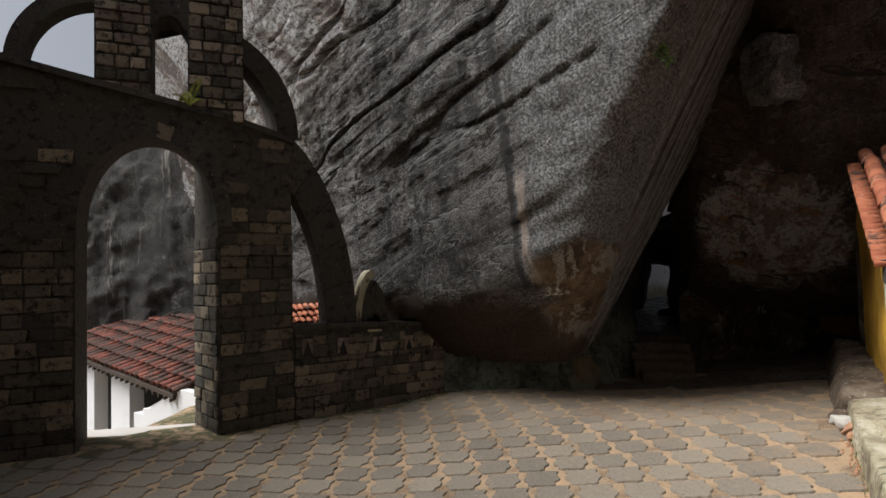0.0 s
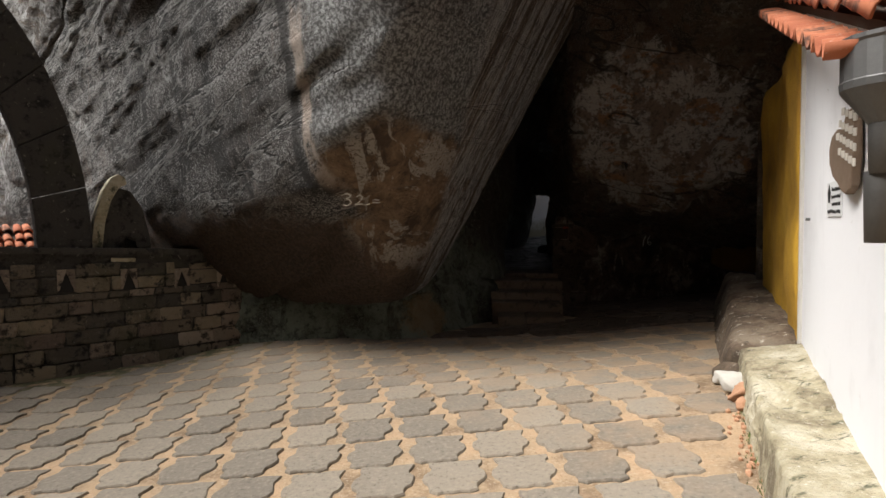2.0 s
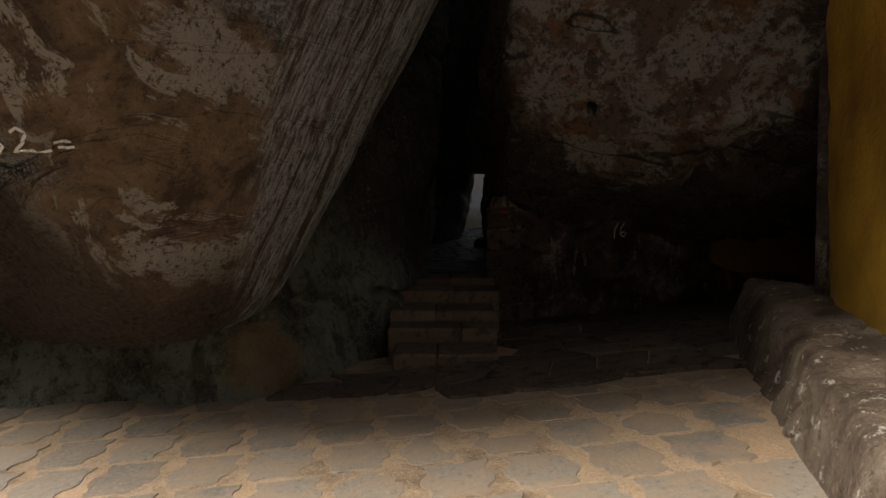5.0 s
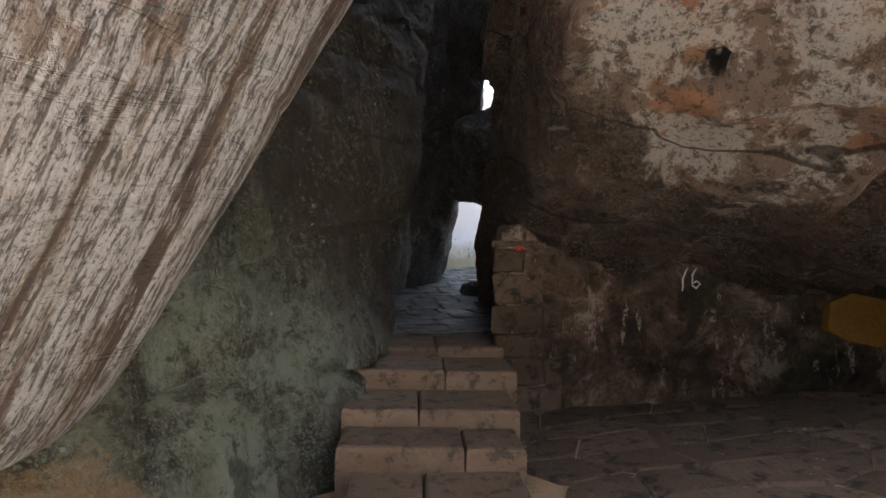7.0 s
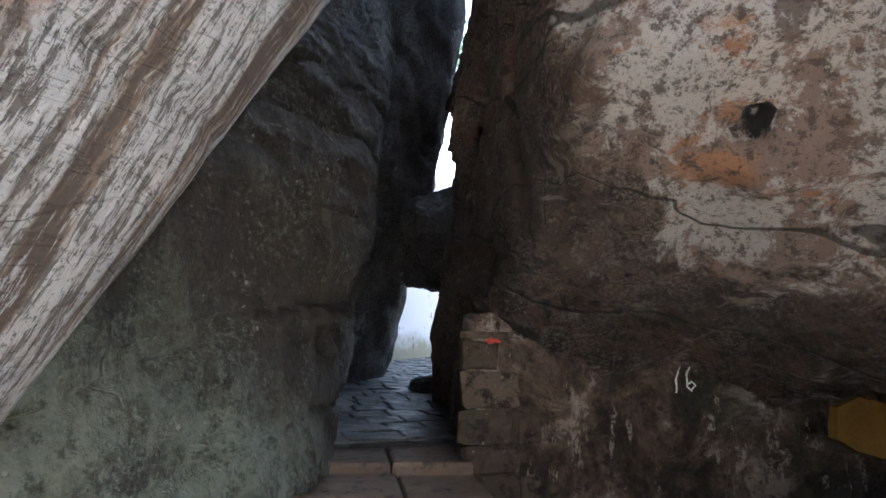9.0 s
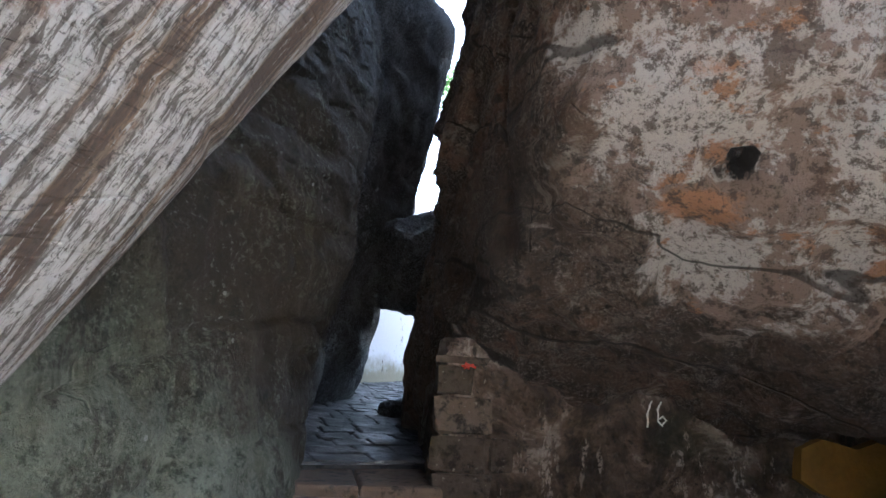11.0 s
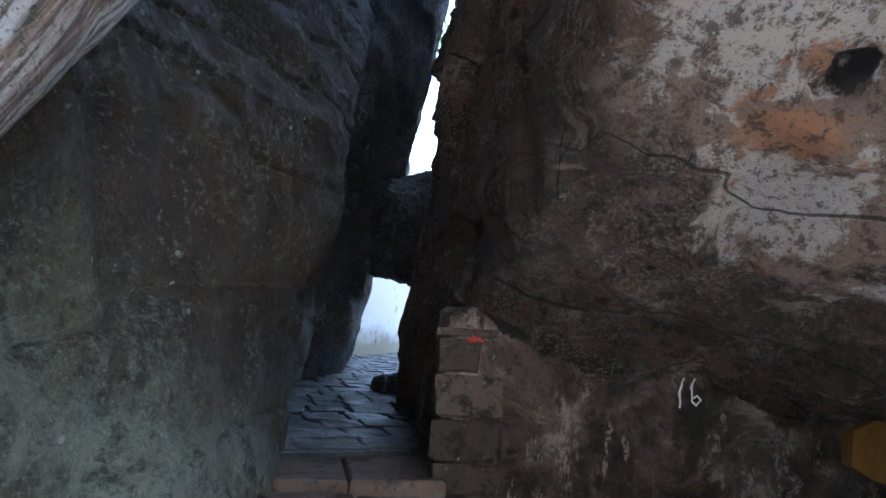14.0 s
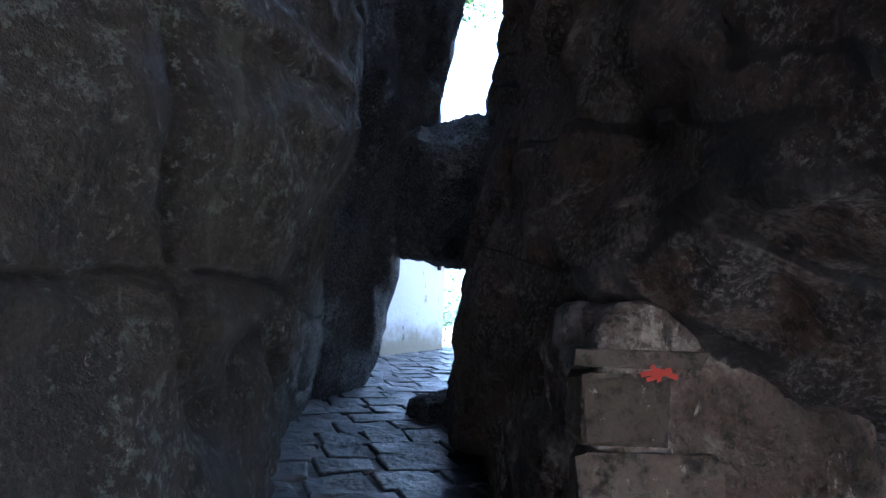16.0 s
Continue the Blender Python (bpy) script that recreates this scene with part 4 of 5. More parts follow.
lathe(bm, [(0.062, 1.43), (0.056, 1.17), (0.05, 1.17), (0.052, 1.43)], HM @ pose(0.004, 0, 0, 0, 1.0, 0))
child_of(part("lower_pipe", bm, ZINC, smooth=True), head)

# carved board and printed sheet on the wall
board = thing("carved_board", "weathered carved wooden board with pale lettering hung on the wall", "sign", at=(4.75, 4.9, 1.6))
outline = [(0.78, 1.42), (0.9, 1.385), (1.0, 1.4), (1.12, 1.45), (1.28, 1.5), (1.4, 1.58), (1.42, 1.68), (1.33, 1.75), (1.18, 1.77), (1.1, 1.73), (1.0, 1.74), (0.93, 1.82), (0.82, 1.83), (0.75, 1.76), (0.73, 1.6)]
bm = bmesh.new()
plate(bm, outline, W @ Matrix.Translation((0, 0.012, 0)), 0.045)
bmesh.ops.bevel(bm, geom=[e for e in bm.edges if e.calc_length() > 0.03], offset=0.006, segments=1, affect="EDGES")
slab = child_of(part("plank", bm, WOOD), board)
rr = random.Random(3)
for row in range(4):
    x = 0.82
    while x < 1.3 - 0.05 * abs(row - 1.5):
        w = rr.uniform(0.05, 0.09)
        bm = bmesh.new()
        box(bm, (x, 0.055, 1.47 + row * 0.075), (x + w, 0.062, 1.51 + row * 0.075), W @ pose(0, 0, 0.14 * (x - 1.05), 0, -6, 0), 0.003)
        child_of(part("letter_bar", bm, PALELETTER), board)
        x += w + 0.025
sheet_ob = thing("printed_notice", "white printed notice with black lettering and an arrow", "notice", at=(5.05, 5.4, 1.38))
bm = bmesh.new()
box(bm, (1.3, 0.003, 1.27), (1.8, 0.008, 1.49), W)
child_of(part("paper", bm, PAPER), sheet_ob)
bm = bmesh.new()
plate(bm, [(1.68, 1.36), (1.72, 1.36), (1.72, 1.42), (1.75, 1.42), (1.7, 1.48), (1.65, 1.42), (1.68, 1.42)], W @ Matrix.Translation((0, 0.0095, 0)), 0.002)
child_of(part("arrow", bm, INK), sheet_ob)
for row in range(4):
    x, end = 1.325, 1.77 if row == 0 else 1.62
    while x < end - 0.012:
        w = rr.uniform(0.012, 0.03)
        lo = 1.29 + row * 0.047 + rr.uniform(-0.003, 0.004)
        bm = bmesh.new()
        box(bm, (x, 0.009, lo), (min(x + w, end), 0.0105, lo + rr.uniform(0.014, 0.024)), W)
        child_of(part("text_bar", bm, INK), sheet_ob)
        x += w + rr.uniform(0.006, 0.014)
bm = bmesh.new()
lathe(bm, [(0.0, 0.0), (0.012, 0.0), (0.012, 0.03), (0.0, 0.032)], W @ Matrix.Translation((2.62, 0, 1.25)) @ pose(0, 0, 0, -90, 0, 0), 10)
nail = part("wall_peg", bm, ZINC)
tagged(nail, "small metal peg in the white wall", "peg")

plinth = boulder("cement_plinth", (4.85, 5.55, -0.3), [
    ((4.5, 5.27, 0), (-0.88, 0.476, 0.12)), ((4.8, 5.4, 0.08), (-0.12, 0.02, 1)), ((5.15, 5.4, 0), (0.857, -0.516, 0)),
    ((5.5, 6.72, 0), (0.2, 0.98, 0.05)), ((3.95, 4.1, 0), (-0.5, -0.86, 0.1)), ((4.8, 5.5, -0.9), (0, 0, -1))],
    CEMENT, level=7, sharp=34, rough=0.025, scale=3.0, ridge=0.02, seed=81.0)
tagged(plinth, "rough lichen-stained cement plinth along the white wall", "plinth")
ledge = boulder("rock_ledge", (6.5, 8.4, -0.25), [
    ((5.3, 6.9, 0.1), (-0.86, 0.5, 0.3)), ((5.55, 6.72, 0), (-0.25, -0.95, 0.25)), ((6, 7.5, 0.27), (-0.12, 0, 1)),
    ((7.6, 8, 0), (1, 0, 0)), ((6.5, 10.8, 0), (0, 1, 0)), ((6, 8, -1), (0, 0, -1))], LEDGE, level=7, sharp=14, rough=0.035, scale=1.4, ridge=0.02, seed=61.0,
    cracks=((0.04, 0.03, ((1, 0, 1), (0, 1, 0), (1, 1, 2))),))
tagged(ledge, "low brown rock ledge at the foot of the yellow wall", "rock")


def rubble(name, at, size, material, seed, label):
    r = random.Random(seed)
    planes = []
    for k in range(9):
        d = Vector((r.gauss(0, 1), r.gauss(0, 1), r.gauss(0, 1))).normalized()
        planes.append((Vector(at) + d * size * r.uniform(0.6, 1.0) * (0.55 if abs(d.z) > 0.6 else 1), d))
    for d in ((1, 0, 0), (-1, 0, 0), (0, 1, 0), (0, -1, 0), (0, 0, 1), (0, 0, -1)):
        planes.append((Vector(at) + Vector(d) * size * (0.6 if d[2] else 1.0), d))
    ob = boulder(name, at, planes, material, level=4, sharp=30, rough=0.006, scale=9, ridge=0.004, seed=seed * 3.3)
    return tagged(ob, label, "rubble", "rubble at the plinth")


gz = lambda x, y: float(ground_z(x, y))
for k, (x, y, sz, mt, lab) in enumerate([(5.06, 6.42, 0.13, PALECHIP, "broken white plaster lump by the plinth"), (5.15, 6.52, 0.1, PALECHIP, "broken white plaster lump by the plinth"),
                                        (4.97, 6.2, 0.11, BRICK, "broken orange brick lump by the plinth"), (5.05, 6.3, 0.07, BRICK, "broken orange brick lump by the plinth"),
                                        (4.9, 6.05, 0.06, BRICK, "broken orange brick lump by the plinth"), (5.2, 6.75, 0.12, LEDGE, "brown broken stone by the ledge"), (5.12, 6.62, 0.09, PALECHIP, "broken white plaster lump by the plinth")]):
    rubble("rubble", (x, y, gz(x, y) + sz * 0.5), sz, mt, k + 2, lab)
r = random.Random(21)
bm = bmesh.new()
for k in range(90):
    s_ = r.random()
    x, y = 4.12 + 0.98 * s_ + r.gauss(0, 0.06) - 0.03, 4.59 + 1.8 * s_ + r.gauss(0, 0.05)
    q = bmesh.ops.create_icosphere(bm, subdivisions=1, radius=r.uniform(0.008, 0.022))["verts"]
    for v in q:
        v.co = v.co * r.uniform(0.7, 1.2) + Vector((x, y, gz(x, y) - 0.01))
grit = part("gravel", bm, BRICK)
tagged(grit, "loose reddish grit along the plinth", "gravel", kind="stuff")

# ---- arch wall ----
A0, M0, S0, E0 = (-7.0, 6.95), (-3.61, 8.45), (-2.64, 9.3), (0.0, 11.1)
L0 = (-4.35, 9.2)
WA, WM, WS, WR = along(A0, M0), along(M0, S0), along(S0, E0), along(L0, M0)
bm = bmesh.new()
prism(bm, [(-8.6, 6.24), (-5.46, 7.63), (-5.82, 8.45), (-9.0, 7.05)], -1.4, [5.65, 4.97, 4.97, 5.65])
prism(bm, [M0, S0, (-3.2, 10.0), L0], -1.4, [4.62, 4.33, 4.33, 4.62])
# spandrel over the arch in upright strips
top = lambda x: 5.02 - 0.2115 * (x - 1.66)
arc = [(2.7 + 1.0 * math.cos(math.pi * (1 - i / 24)), 2.72 + 1.46 * math.sin(math.pi * (1 - i / 24))) for i in range(25)]
FRONT = WA @ Matrix.Translation((0, -0.004, 0))
plate(bm, [(1.66, 2.5), (1.7, 2.5), (1.7, top(1.7)), (1.66, top(1.66))], FRONT, 0.86)
plate(bm, [(3.7, 2.5), (3.74, 2.5), (3.74, top(3.74)), (3.7, top(3.7))], FRONT, 0.86)
for (x0, z0), (x1, z1) in zip(arc, arc[1:]):
    plate(bm, [(x0, z0), (x1, z1), (x1, top(x1)), (x0, top(x0))], FRONT, 0.86)
aw = part("wall_arch", bm, CORE)
tagged(aw, "blackened stone masonry wall with a round arched opening", "wall", kind="structure")
bm = bmesh.new()
plate(bm, [(0, -1.0), (3.2, -0.9), (3.2, 0.84), (0, 1.0)], WS, 0.3)
pw = part("wall_parapet", bm, CORE)
tagged(pw, "low dark stone parapet wall with small triangular holes", "wall", kind="structure")

cube = bmesh.new()
box(cube, (0, 0, 0), (1, 1, 1))
bmesh.ops.bevel(cube, geom=list(cube.edges), offset=0.09, segments=1, affect="EDGES")
BLOCKS = []
for k in range(4):
    c2 = cube.copy()
    rk = random.Random(k)
    for v in c2.verts:
        v.co += Vector((rk.uniform(-0.05, 0.05), rk.uniform(-0.06, 0.06), rk.uniform(-0.06, 0.06)))
    BLOCKS.append(c2)
cube.free()
BLOCKS = [[to_mesh("stone_block", b.copy(), mt) for b in BLOCKS] for mt in (BLOCK, LIMED, ROUGHSTONE)]


def masonry(wall, m, x0, x1, z0, z1, seed, row=0.215, keep=None, kind=0, deep=0.1, proud=0.03):
    r = random.Random(seed)
    z = z0
    while z < z1 - 0.06:
        h = row * r.uniform(0.85, 1.15)
        x = x0
        while x < x1 - 0.05:
            w = min(r.uniform(0.26, 0.5), x1 - x)
            if x1 - x - w < 0.12:
                w = x1 - x
            if keep is None or keep(x + w / 2, z + h / 2):
                ob = new("stone_block", r.choice(BLOCKS[kind if isinstance(kind, int) else kind(x, z)]))
                ob.parent = wall
                ob.matrix_basis = m @ Matrix.Translation((x + 0.008, -proud - r.uniform(0, 0.018), z + 0.008)) @ Matrix.Diagonal((w - 0.016, deep, min(h, z1 - z) - 0.016, 1))
            x += w
        z += h


def thinned(seed, share):
    r = random.Random(seed)
    return lambda x, z: r.random() < share


masonry(aw, WA, 0.0, 1.66, -0.9, 2.6, 1)
masonry(aw, WA, 0.0, 1.66, 2.6, 4.9, 2, keep=thinned(5, 0.18))
masonry(aw, WM, 0.02, 1.28, -0.85, 3.1, 3)
masonry(aw, WM, 0.02, 1.28, 3.1, 4.3, 4, keep=thinned(6, 0.3))
masonry(aw, WR, 0.0, 1.03, -0.85, 2.6, 5, row=0.2)
masonry(pw, WS, 0.02, 3.18, -0.9, 0.4, 6, row=0.2, kind=lambda x, z: 1 if x > 2.6 or (int(x * 5.3 + z * 11) % 6 == 0) else 0)
HOLES = [(x, 0.6 - 0.035 * k) for k, x in enumerate((0.25, 0.93, 1.65, 2.33, 2.92))]
edges = [0.02] + [e for x, z in HOLES for e in (x - 0.09, x + 0.09)] + [3.18]
for k in range(0, len(edges), 2):
    if edges[k + 1] - edges[k] > 0.1:
        masonry(pw, WS, edges[k], edges[k + 1], 0.4, 0.86 - 0.05 * edges[k + 1], 60 + k, row=0.2, kind=lambda x, z: 1 if x > 2.5 else 0)
# triangular holes between leaning stones; a near-black plate paints the shade in each
for x, z in HOLES:
    for sgn in (-1, 1):
        bm = bmesh.new()
        plate(bm, [(x + sgn * 0.1, z - 0.12), (x + sgn * 0.1, z + 0.15), (x, z + 0.15), (x, z + 0.12), (x + sgn * 0.08, z - 0.12)][::sgn], WS @ Matrix.Translation((0, -0.04, 0)), 0.06)
        ob = part("stone_hood", bm, LIMED)
        ob.parent = pw
    bm = bmesh.new()
    plate(bm, [(x - 0.09, z - 0.14), (x + 0.09, z - 0.14), (x + 0.03, z + 0.125), (x - 0.03, z + 0.125)], WS @ Matrix.Translation((0, -0.008, 0)), 0.008)
    ob = part("shade_plate", bm, SHADEBLACK)
    ob.parent = pw
bm = bmesh.new()
plate(bm, [(-0.02, 0.96), (3.22, 0.8), (3.22, 0.88), (-0.02, 1.04)], WS @ Matrix.Translation((0, -0.05, 0)), 0.4)
cop = part("coping", bm, CORE)
cop.parent = pw
for k, x in enumerate((1.4, 1.95, 2.5, 2.9)):
    bm = bmesh.new()
    box(bm, (x, -0.02, 0.93 - 0.05 * x), (x + 0.3, 0.2, 0.985 - 0.05 * x + 0.02 * (k % 2)), WS @ pose(0, 0, 0, 0, 3, k), 0.012)
    ob = part("coping_stone", bm, CEMENT)
    ob.parent = pw

# cornice along the top of the arch wall
bm = bmesh.new()
plate(bm, [(-1.2, 5.6), (1.66, 4.98), (3.74, 4.54), (3.74, 4.64), (1.66, 5.09), (-1.2, 5.72)], WA @ Matrix.Translation((0, -0.07, 0)), 1.0)
plate(bm, [(0, 4.56), (1.32, 4.28), (1.32, 4.38), (0, 4.67)], WM @ Matrix.Translation((0, -0.07, 0)), 0.9)
ob = part("cornice", bm, CORE)
ob.parent = aw

# coursed stones at the passage corner of the masonry under the overhang
CORNER = along((5.43, 12.83), (7.1, 12.34))
rk = random.Random(91)
masonry(mas, CORNER, 0.0, 0.62, -0.35, 1.2, 92, row=0.25, keep=lambda x, z: x < 0.3 or rk.random() < 0.55, kind=2, deep=0.16, proud=0.0)
# ring of voussoirs round the arch
for i in range(15):
    a0, a1 = math.pi * (1 - i / 15), math.pi * (1 - (i + 0.94) / 15)
    pts = [(2.7 + (1.0 + d) * math.cos(a), 2.72 + (1.46 + d) * math.sin(a)) for a, d in ((a0, 0), (a0, 0.24), (a1, 0.24), (a1, 0))]
    bm = bmesh.new()
    plate(bm, pts, WA @ Matrix.Translation((0, -0.03, 0)), 0.06)
    ob = part("voussoir", bm, BLOCK if i in (7, 8) else CORE)
    ob.parent = aw

# tower of piers and quarter arches on the wall
tower = thing("arched_tower", "blackened stone piers and flying quarter arches on the wall", "arch tower", at=(-4.2, 8.2, 4.7))
for x0, x1, zb in ((1.93, 2.74, 4.85), (3.27, 4.14, 4.5)):
    bm = bmesh.new()
    box(bm, (x0, 0.05, zb - 0.3), (x1, 0.7, 9.0), WA)
    pier = child_of(part("pier", bm, CORE), tower)
    r = random.Random(int(x0 * 100))
    z = zb
    while z < 8.9:
        h = r.uniform(0.16, 0.22)
        x = x0 + 0.02
        while x < x1 - 0.06:
            w = min(r.uniform(0.2, 0.36), x1 - x)
            ob = new("stone_block", r.choice(BLOCKS[1 if r.random() < 0.25 else 0]))
            ob.parent = pier
            ob.matrix_parent_inverse = Matrix.Identity(4)
            ob.matrix_basis = WA @ Matrix.Translation((x + 0.01, 0.02 - r.uniform(0, 0.02), z + 0.01)) @ Matrix.Diagonal((w - 0.03, 0.1, h - 0.03, 1))
            x += w
        z += h
bm = bmesh.new()
plate(bm, [(2.74, 6.0), (2.85, 6.15), (3.0, 6.22), (3.15, 6.15), (3.27, 5.95), (3.27, 9.0), (2.74, 9.0)], WA @ Matrix.Translation((0, 0.06, 0)), 0.62)
child_of(part("lintel", bm, CORE), tower)


def ring_arch(name, m, cx, cz, ra, rb, ta, tb, a0, a1, depth, parent, y=0.1, seg=18):
    bm = bmesh.new()
    pts = [(cx + (ra) * math.cos(radians(a0 + (a1 - a0) * i / seg)), cz + rb * math.sin(radians(a0 + (a1 - a0) * i / seg))) for i in range(seg + 1)]
    pin = [(cx + (ra - ta) * math.cos(radians(a0 + (a1 - a0) * i / seg)), cz + (rb - tb) * math.sin(radians(a0 + (a1 - a0) * i / seg))) for i in range(seg + 1)]
    mm = m @ Matrix.Translation((0, y, 0))
    rows_ = [[bm.verts.new(mm @ Vector((x, d, z))) for x, z in line] for line, d in ((pts, 0), (pin, 0), (pin, depth), (pts, depth))]
    for a, b in zip(rows_, rows_[1:] + rows_[:1]):
        for i in range(seg):
            bm.faces.new((a[i], a[i + 1], b[i + 1], b[i]))
    for k in (0, seg):
        bm.faces.new([row_[k] for row_ in rows_])
    return child_of(part(name, bm, CORE), parent)


ring_arch("quarter_arch", WA, 2.05, 5.2, 1.32, 1.36, 0.25, 0.27, 90, 180, 0.4, tower)
ring_arch("quarter_arch", WM, 0.0, 4.4, 1.5, 1.75, 0.4, 0.4, 0, 80, 0.45, tower)
butt = thing("flying_buttress", "blackened stone flying buttress curving down to the parapet", "buttress", at=(-1.9, 9.8, 1.0))
for k in range(5):
    ring_arch("curved_rib", WS, -1.0, 0.95, 2.25, 3.9, 0.6, 0.75, 12.4 * k, 12.4 * (k + 1) - 0.25, 0.4, butt, 0.06, 5)
stub = thing("buttress_stub", "broken curved buttress stub of grey weathered stone", "buttress", at=(-1.2, 10.2, 0.9))
bm = bmesh.new()
plate(bm, [(1.22, 0.8), (1.3, 1.35), (1.42, 1.75), (1.52, 1.92), (1.6, 1.97), (1.68, 1.93), (1.7, 1.84), (1.6, 1.78), (1.5, 1.6), (1.42, 1.3), (1.36, 0.8)], WS @ Matrix.Translation((0, 0.15, 0)), 0.25)
child_of(part("curved_slab", bm, CEMENT), stub)
bm = bmesh.new()
plate(bm, [(1.36, 0.8), (1.42, 1.3), (1.5, 1.6), (1.6, 1.78), (1.75, 1.75), (1.9, 1.5), (1.98, 1.1), (2.0, 0.8), (1.86, 0.8), (1.8, 1.05), (1.68, 1.12), (1.58, 1.0), (1.55, 0.8)], WS @ Matrix.Translation((0, 0.2, 0)), 0.25)
child_of(part("web", bm, CORE), stub)

# sill of the opening and the lower court beyond
bm = bmesh.new()
prism(bm, [(-5.5, 7.58), (-3.58, 8.44), (-4.3, 9.25), (-6.15, 8.85)], -1.5, [-0.69, -0.69, -0.66, -0.66])
sill = part("sill", bm, plain("pale_cement", (0.6, 0.57, 0.54), 0.85, 0, 0.12, 3.0, 0.2, 0.006))
tagged(sill, "pale cement threshold in the arched opening", "sill", kind="structure")
ER, EE, EG = Vector((-5.7, 11.0)), Vector((-0.807, 0.5905)), Vector((0.5905, 0.807))


def lower(s_, u):
    return tuple(ER + EE * s_ + EG * u)


house = thing("lower_house", "low whitewashed house with sooty barrel tiles below the court", "house", at=(*lower(3, 1.5), -2.6))
M_ = Matrix(((EE.x, EG.x, 0, ER.x), (EE.y, EG.y, 0, ER.y), (0, 0, 1, 0), (0, 0, 0, 1)))
SL = M_ @ Matrix(((0, 1, 0, 0), (1, 0, 0, 0), (0, 0, 1, 0), (0, 0, 0, 1)))
RL = M_ @ Matrix.Translation((0, 0, -0.5)) @ Matrix(((0, 1, 0, 0), (1, 0, 0, 0), (0.36, 0.087, 1, 0), (0, 0, 0, 1)))
bm = bmesh.new()
box(bm, (0, 0, -0.1), (4.6, 9.5, -0.02), RL)
box(bm, (2.6, -2.4, -0.1), (4.6, 0, -0.02), RL)
child_of(part("roof_deck", bm, DARKWOOD), house)
omesh = to_mesh("old_barrel_tile", half_pipe(0.115, 0.1, 0.46), OLDTILE, True)
bright = to_mesh("new_barrel_tile", half_pipe(0.115, 0.1, 0.46), TILE, True)
tile_roof(house, RL, 26, 8, 0.39, 0.26, omesh, None, 15)
tile_roof(house, RL @ Matrix.Translation((3.12, 0, 0.03)), 30, 3, 0.39, 0.26, bright, None, 16)
tile_roof(house, RL @ Matrix.Translation((2.6, -2.3, 0.03)), 8, 5, 0.39, 0.27, bright, None, 17)
for s0, s1 in ((4.75, 5.88), (2.69, 3.72), (7.0, 8.0)):
    bm = bmesh.new()
    box(bm, (s0, 0.3, -3.2), (s1, 0.65, 0.1 + 0.05 * s0), M_ @ Matrix.Translation((0, 0, -0.35)), 0.02)
    child_of(part("pillar", bm, WHITE), house)
# black wall stands in for the shaded depth behind the pillars
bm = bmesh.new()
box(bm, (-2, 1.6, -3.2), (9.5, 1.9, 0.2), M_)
child_of(part("shade_wall", bm, SHADEBLACK), house)
bm = bmesh.new()
plate(bm, [(-0.9, -3), (2.0, -3), (2.0, -1.15), (1.55, -1.15), (1.55, -1.0), (1.2, -1.0), (0.1, -0.42), (-0.9, -0.42)], M_ @ Matrix.Translation((0, 0.1, 0)), 0.2)
child_of(part("stepped_parapet", bm, WHITE), house)
bm = bmesh.new()
box(bm, (-3, -3, -3.4), (10, 3, -3.2), M_)
child_of(part("terrace_floor", bm, CEMENT), house)
for k in range(36):
    bm = bmesh.new()
    box(bm, (-0.02, 0.05 + k * 0.26, -0.17), (0.9, 0.1 + k * 0.26, -0.1), RL)
    child_of(part("rafter", bm, DARKWOOD), house)

leanto = thing("lean_to_roof", "bright terracotta lean-to roof behind the stone parapet", "roof", at=(-2.9, 10.3, 0.6))
LT = WS @ Matrix.Translation((-0.45, 0.5, 0.72)) @ Matrix(((0, 1, 0, 0), (1, 0, 0, 0), (0.52, 0, 1, 0), (0, 0, 0, 1)))
bm = bmesh.new()
box(bm, (0, -0.1, -0.06), (1.1, 1.7, -0.01), LT)
child_of(part("roof_deck", bm, DARKWOOD), leanto)
bm = bmesh.new()
box(bm, (-0.45, 0.6, -1.6), (1.15, 1.4, 0.74), WS)
child_of(part("wall", bm, WHITE), leanto)
small = to_mesh("small_barrel_tile", half_pipe(0.058, 0.05, 0.27), TILE, True)
tile_roof(leanto, LT, 13, 5, 0.21, 0.125, small, None, 19)

# ---- unseen court walls added to block low sky light from the cave ----
for nm, poly, h in (("wall_court_back", [(-9, -6.5), (12, -6.5), (12, -7), (-9, -7)], 16.0), ("wall_court_side", [(7.0, -6.5), (7.4, -6.5), (8.2, 2.2), (7.8, 2.2)], 12.0), ("wall_court_left", [(-9.4, -6.5), (-9, -6.5), (-8.6, 6.3), (-9, 6.3)], 10.0)):
    bm = bmesh.new()
    prism(bm, poly, -2, h)
    tagged(part(nm, bm, RENDERED), "unseen plain wall added round the court to block low sky light", "wall", kind="structure")


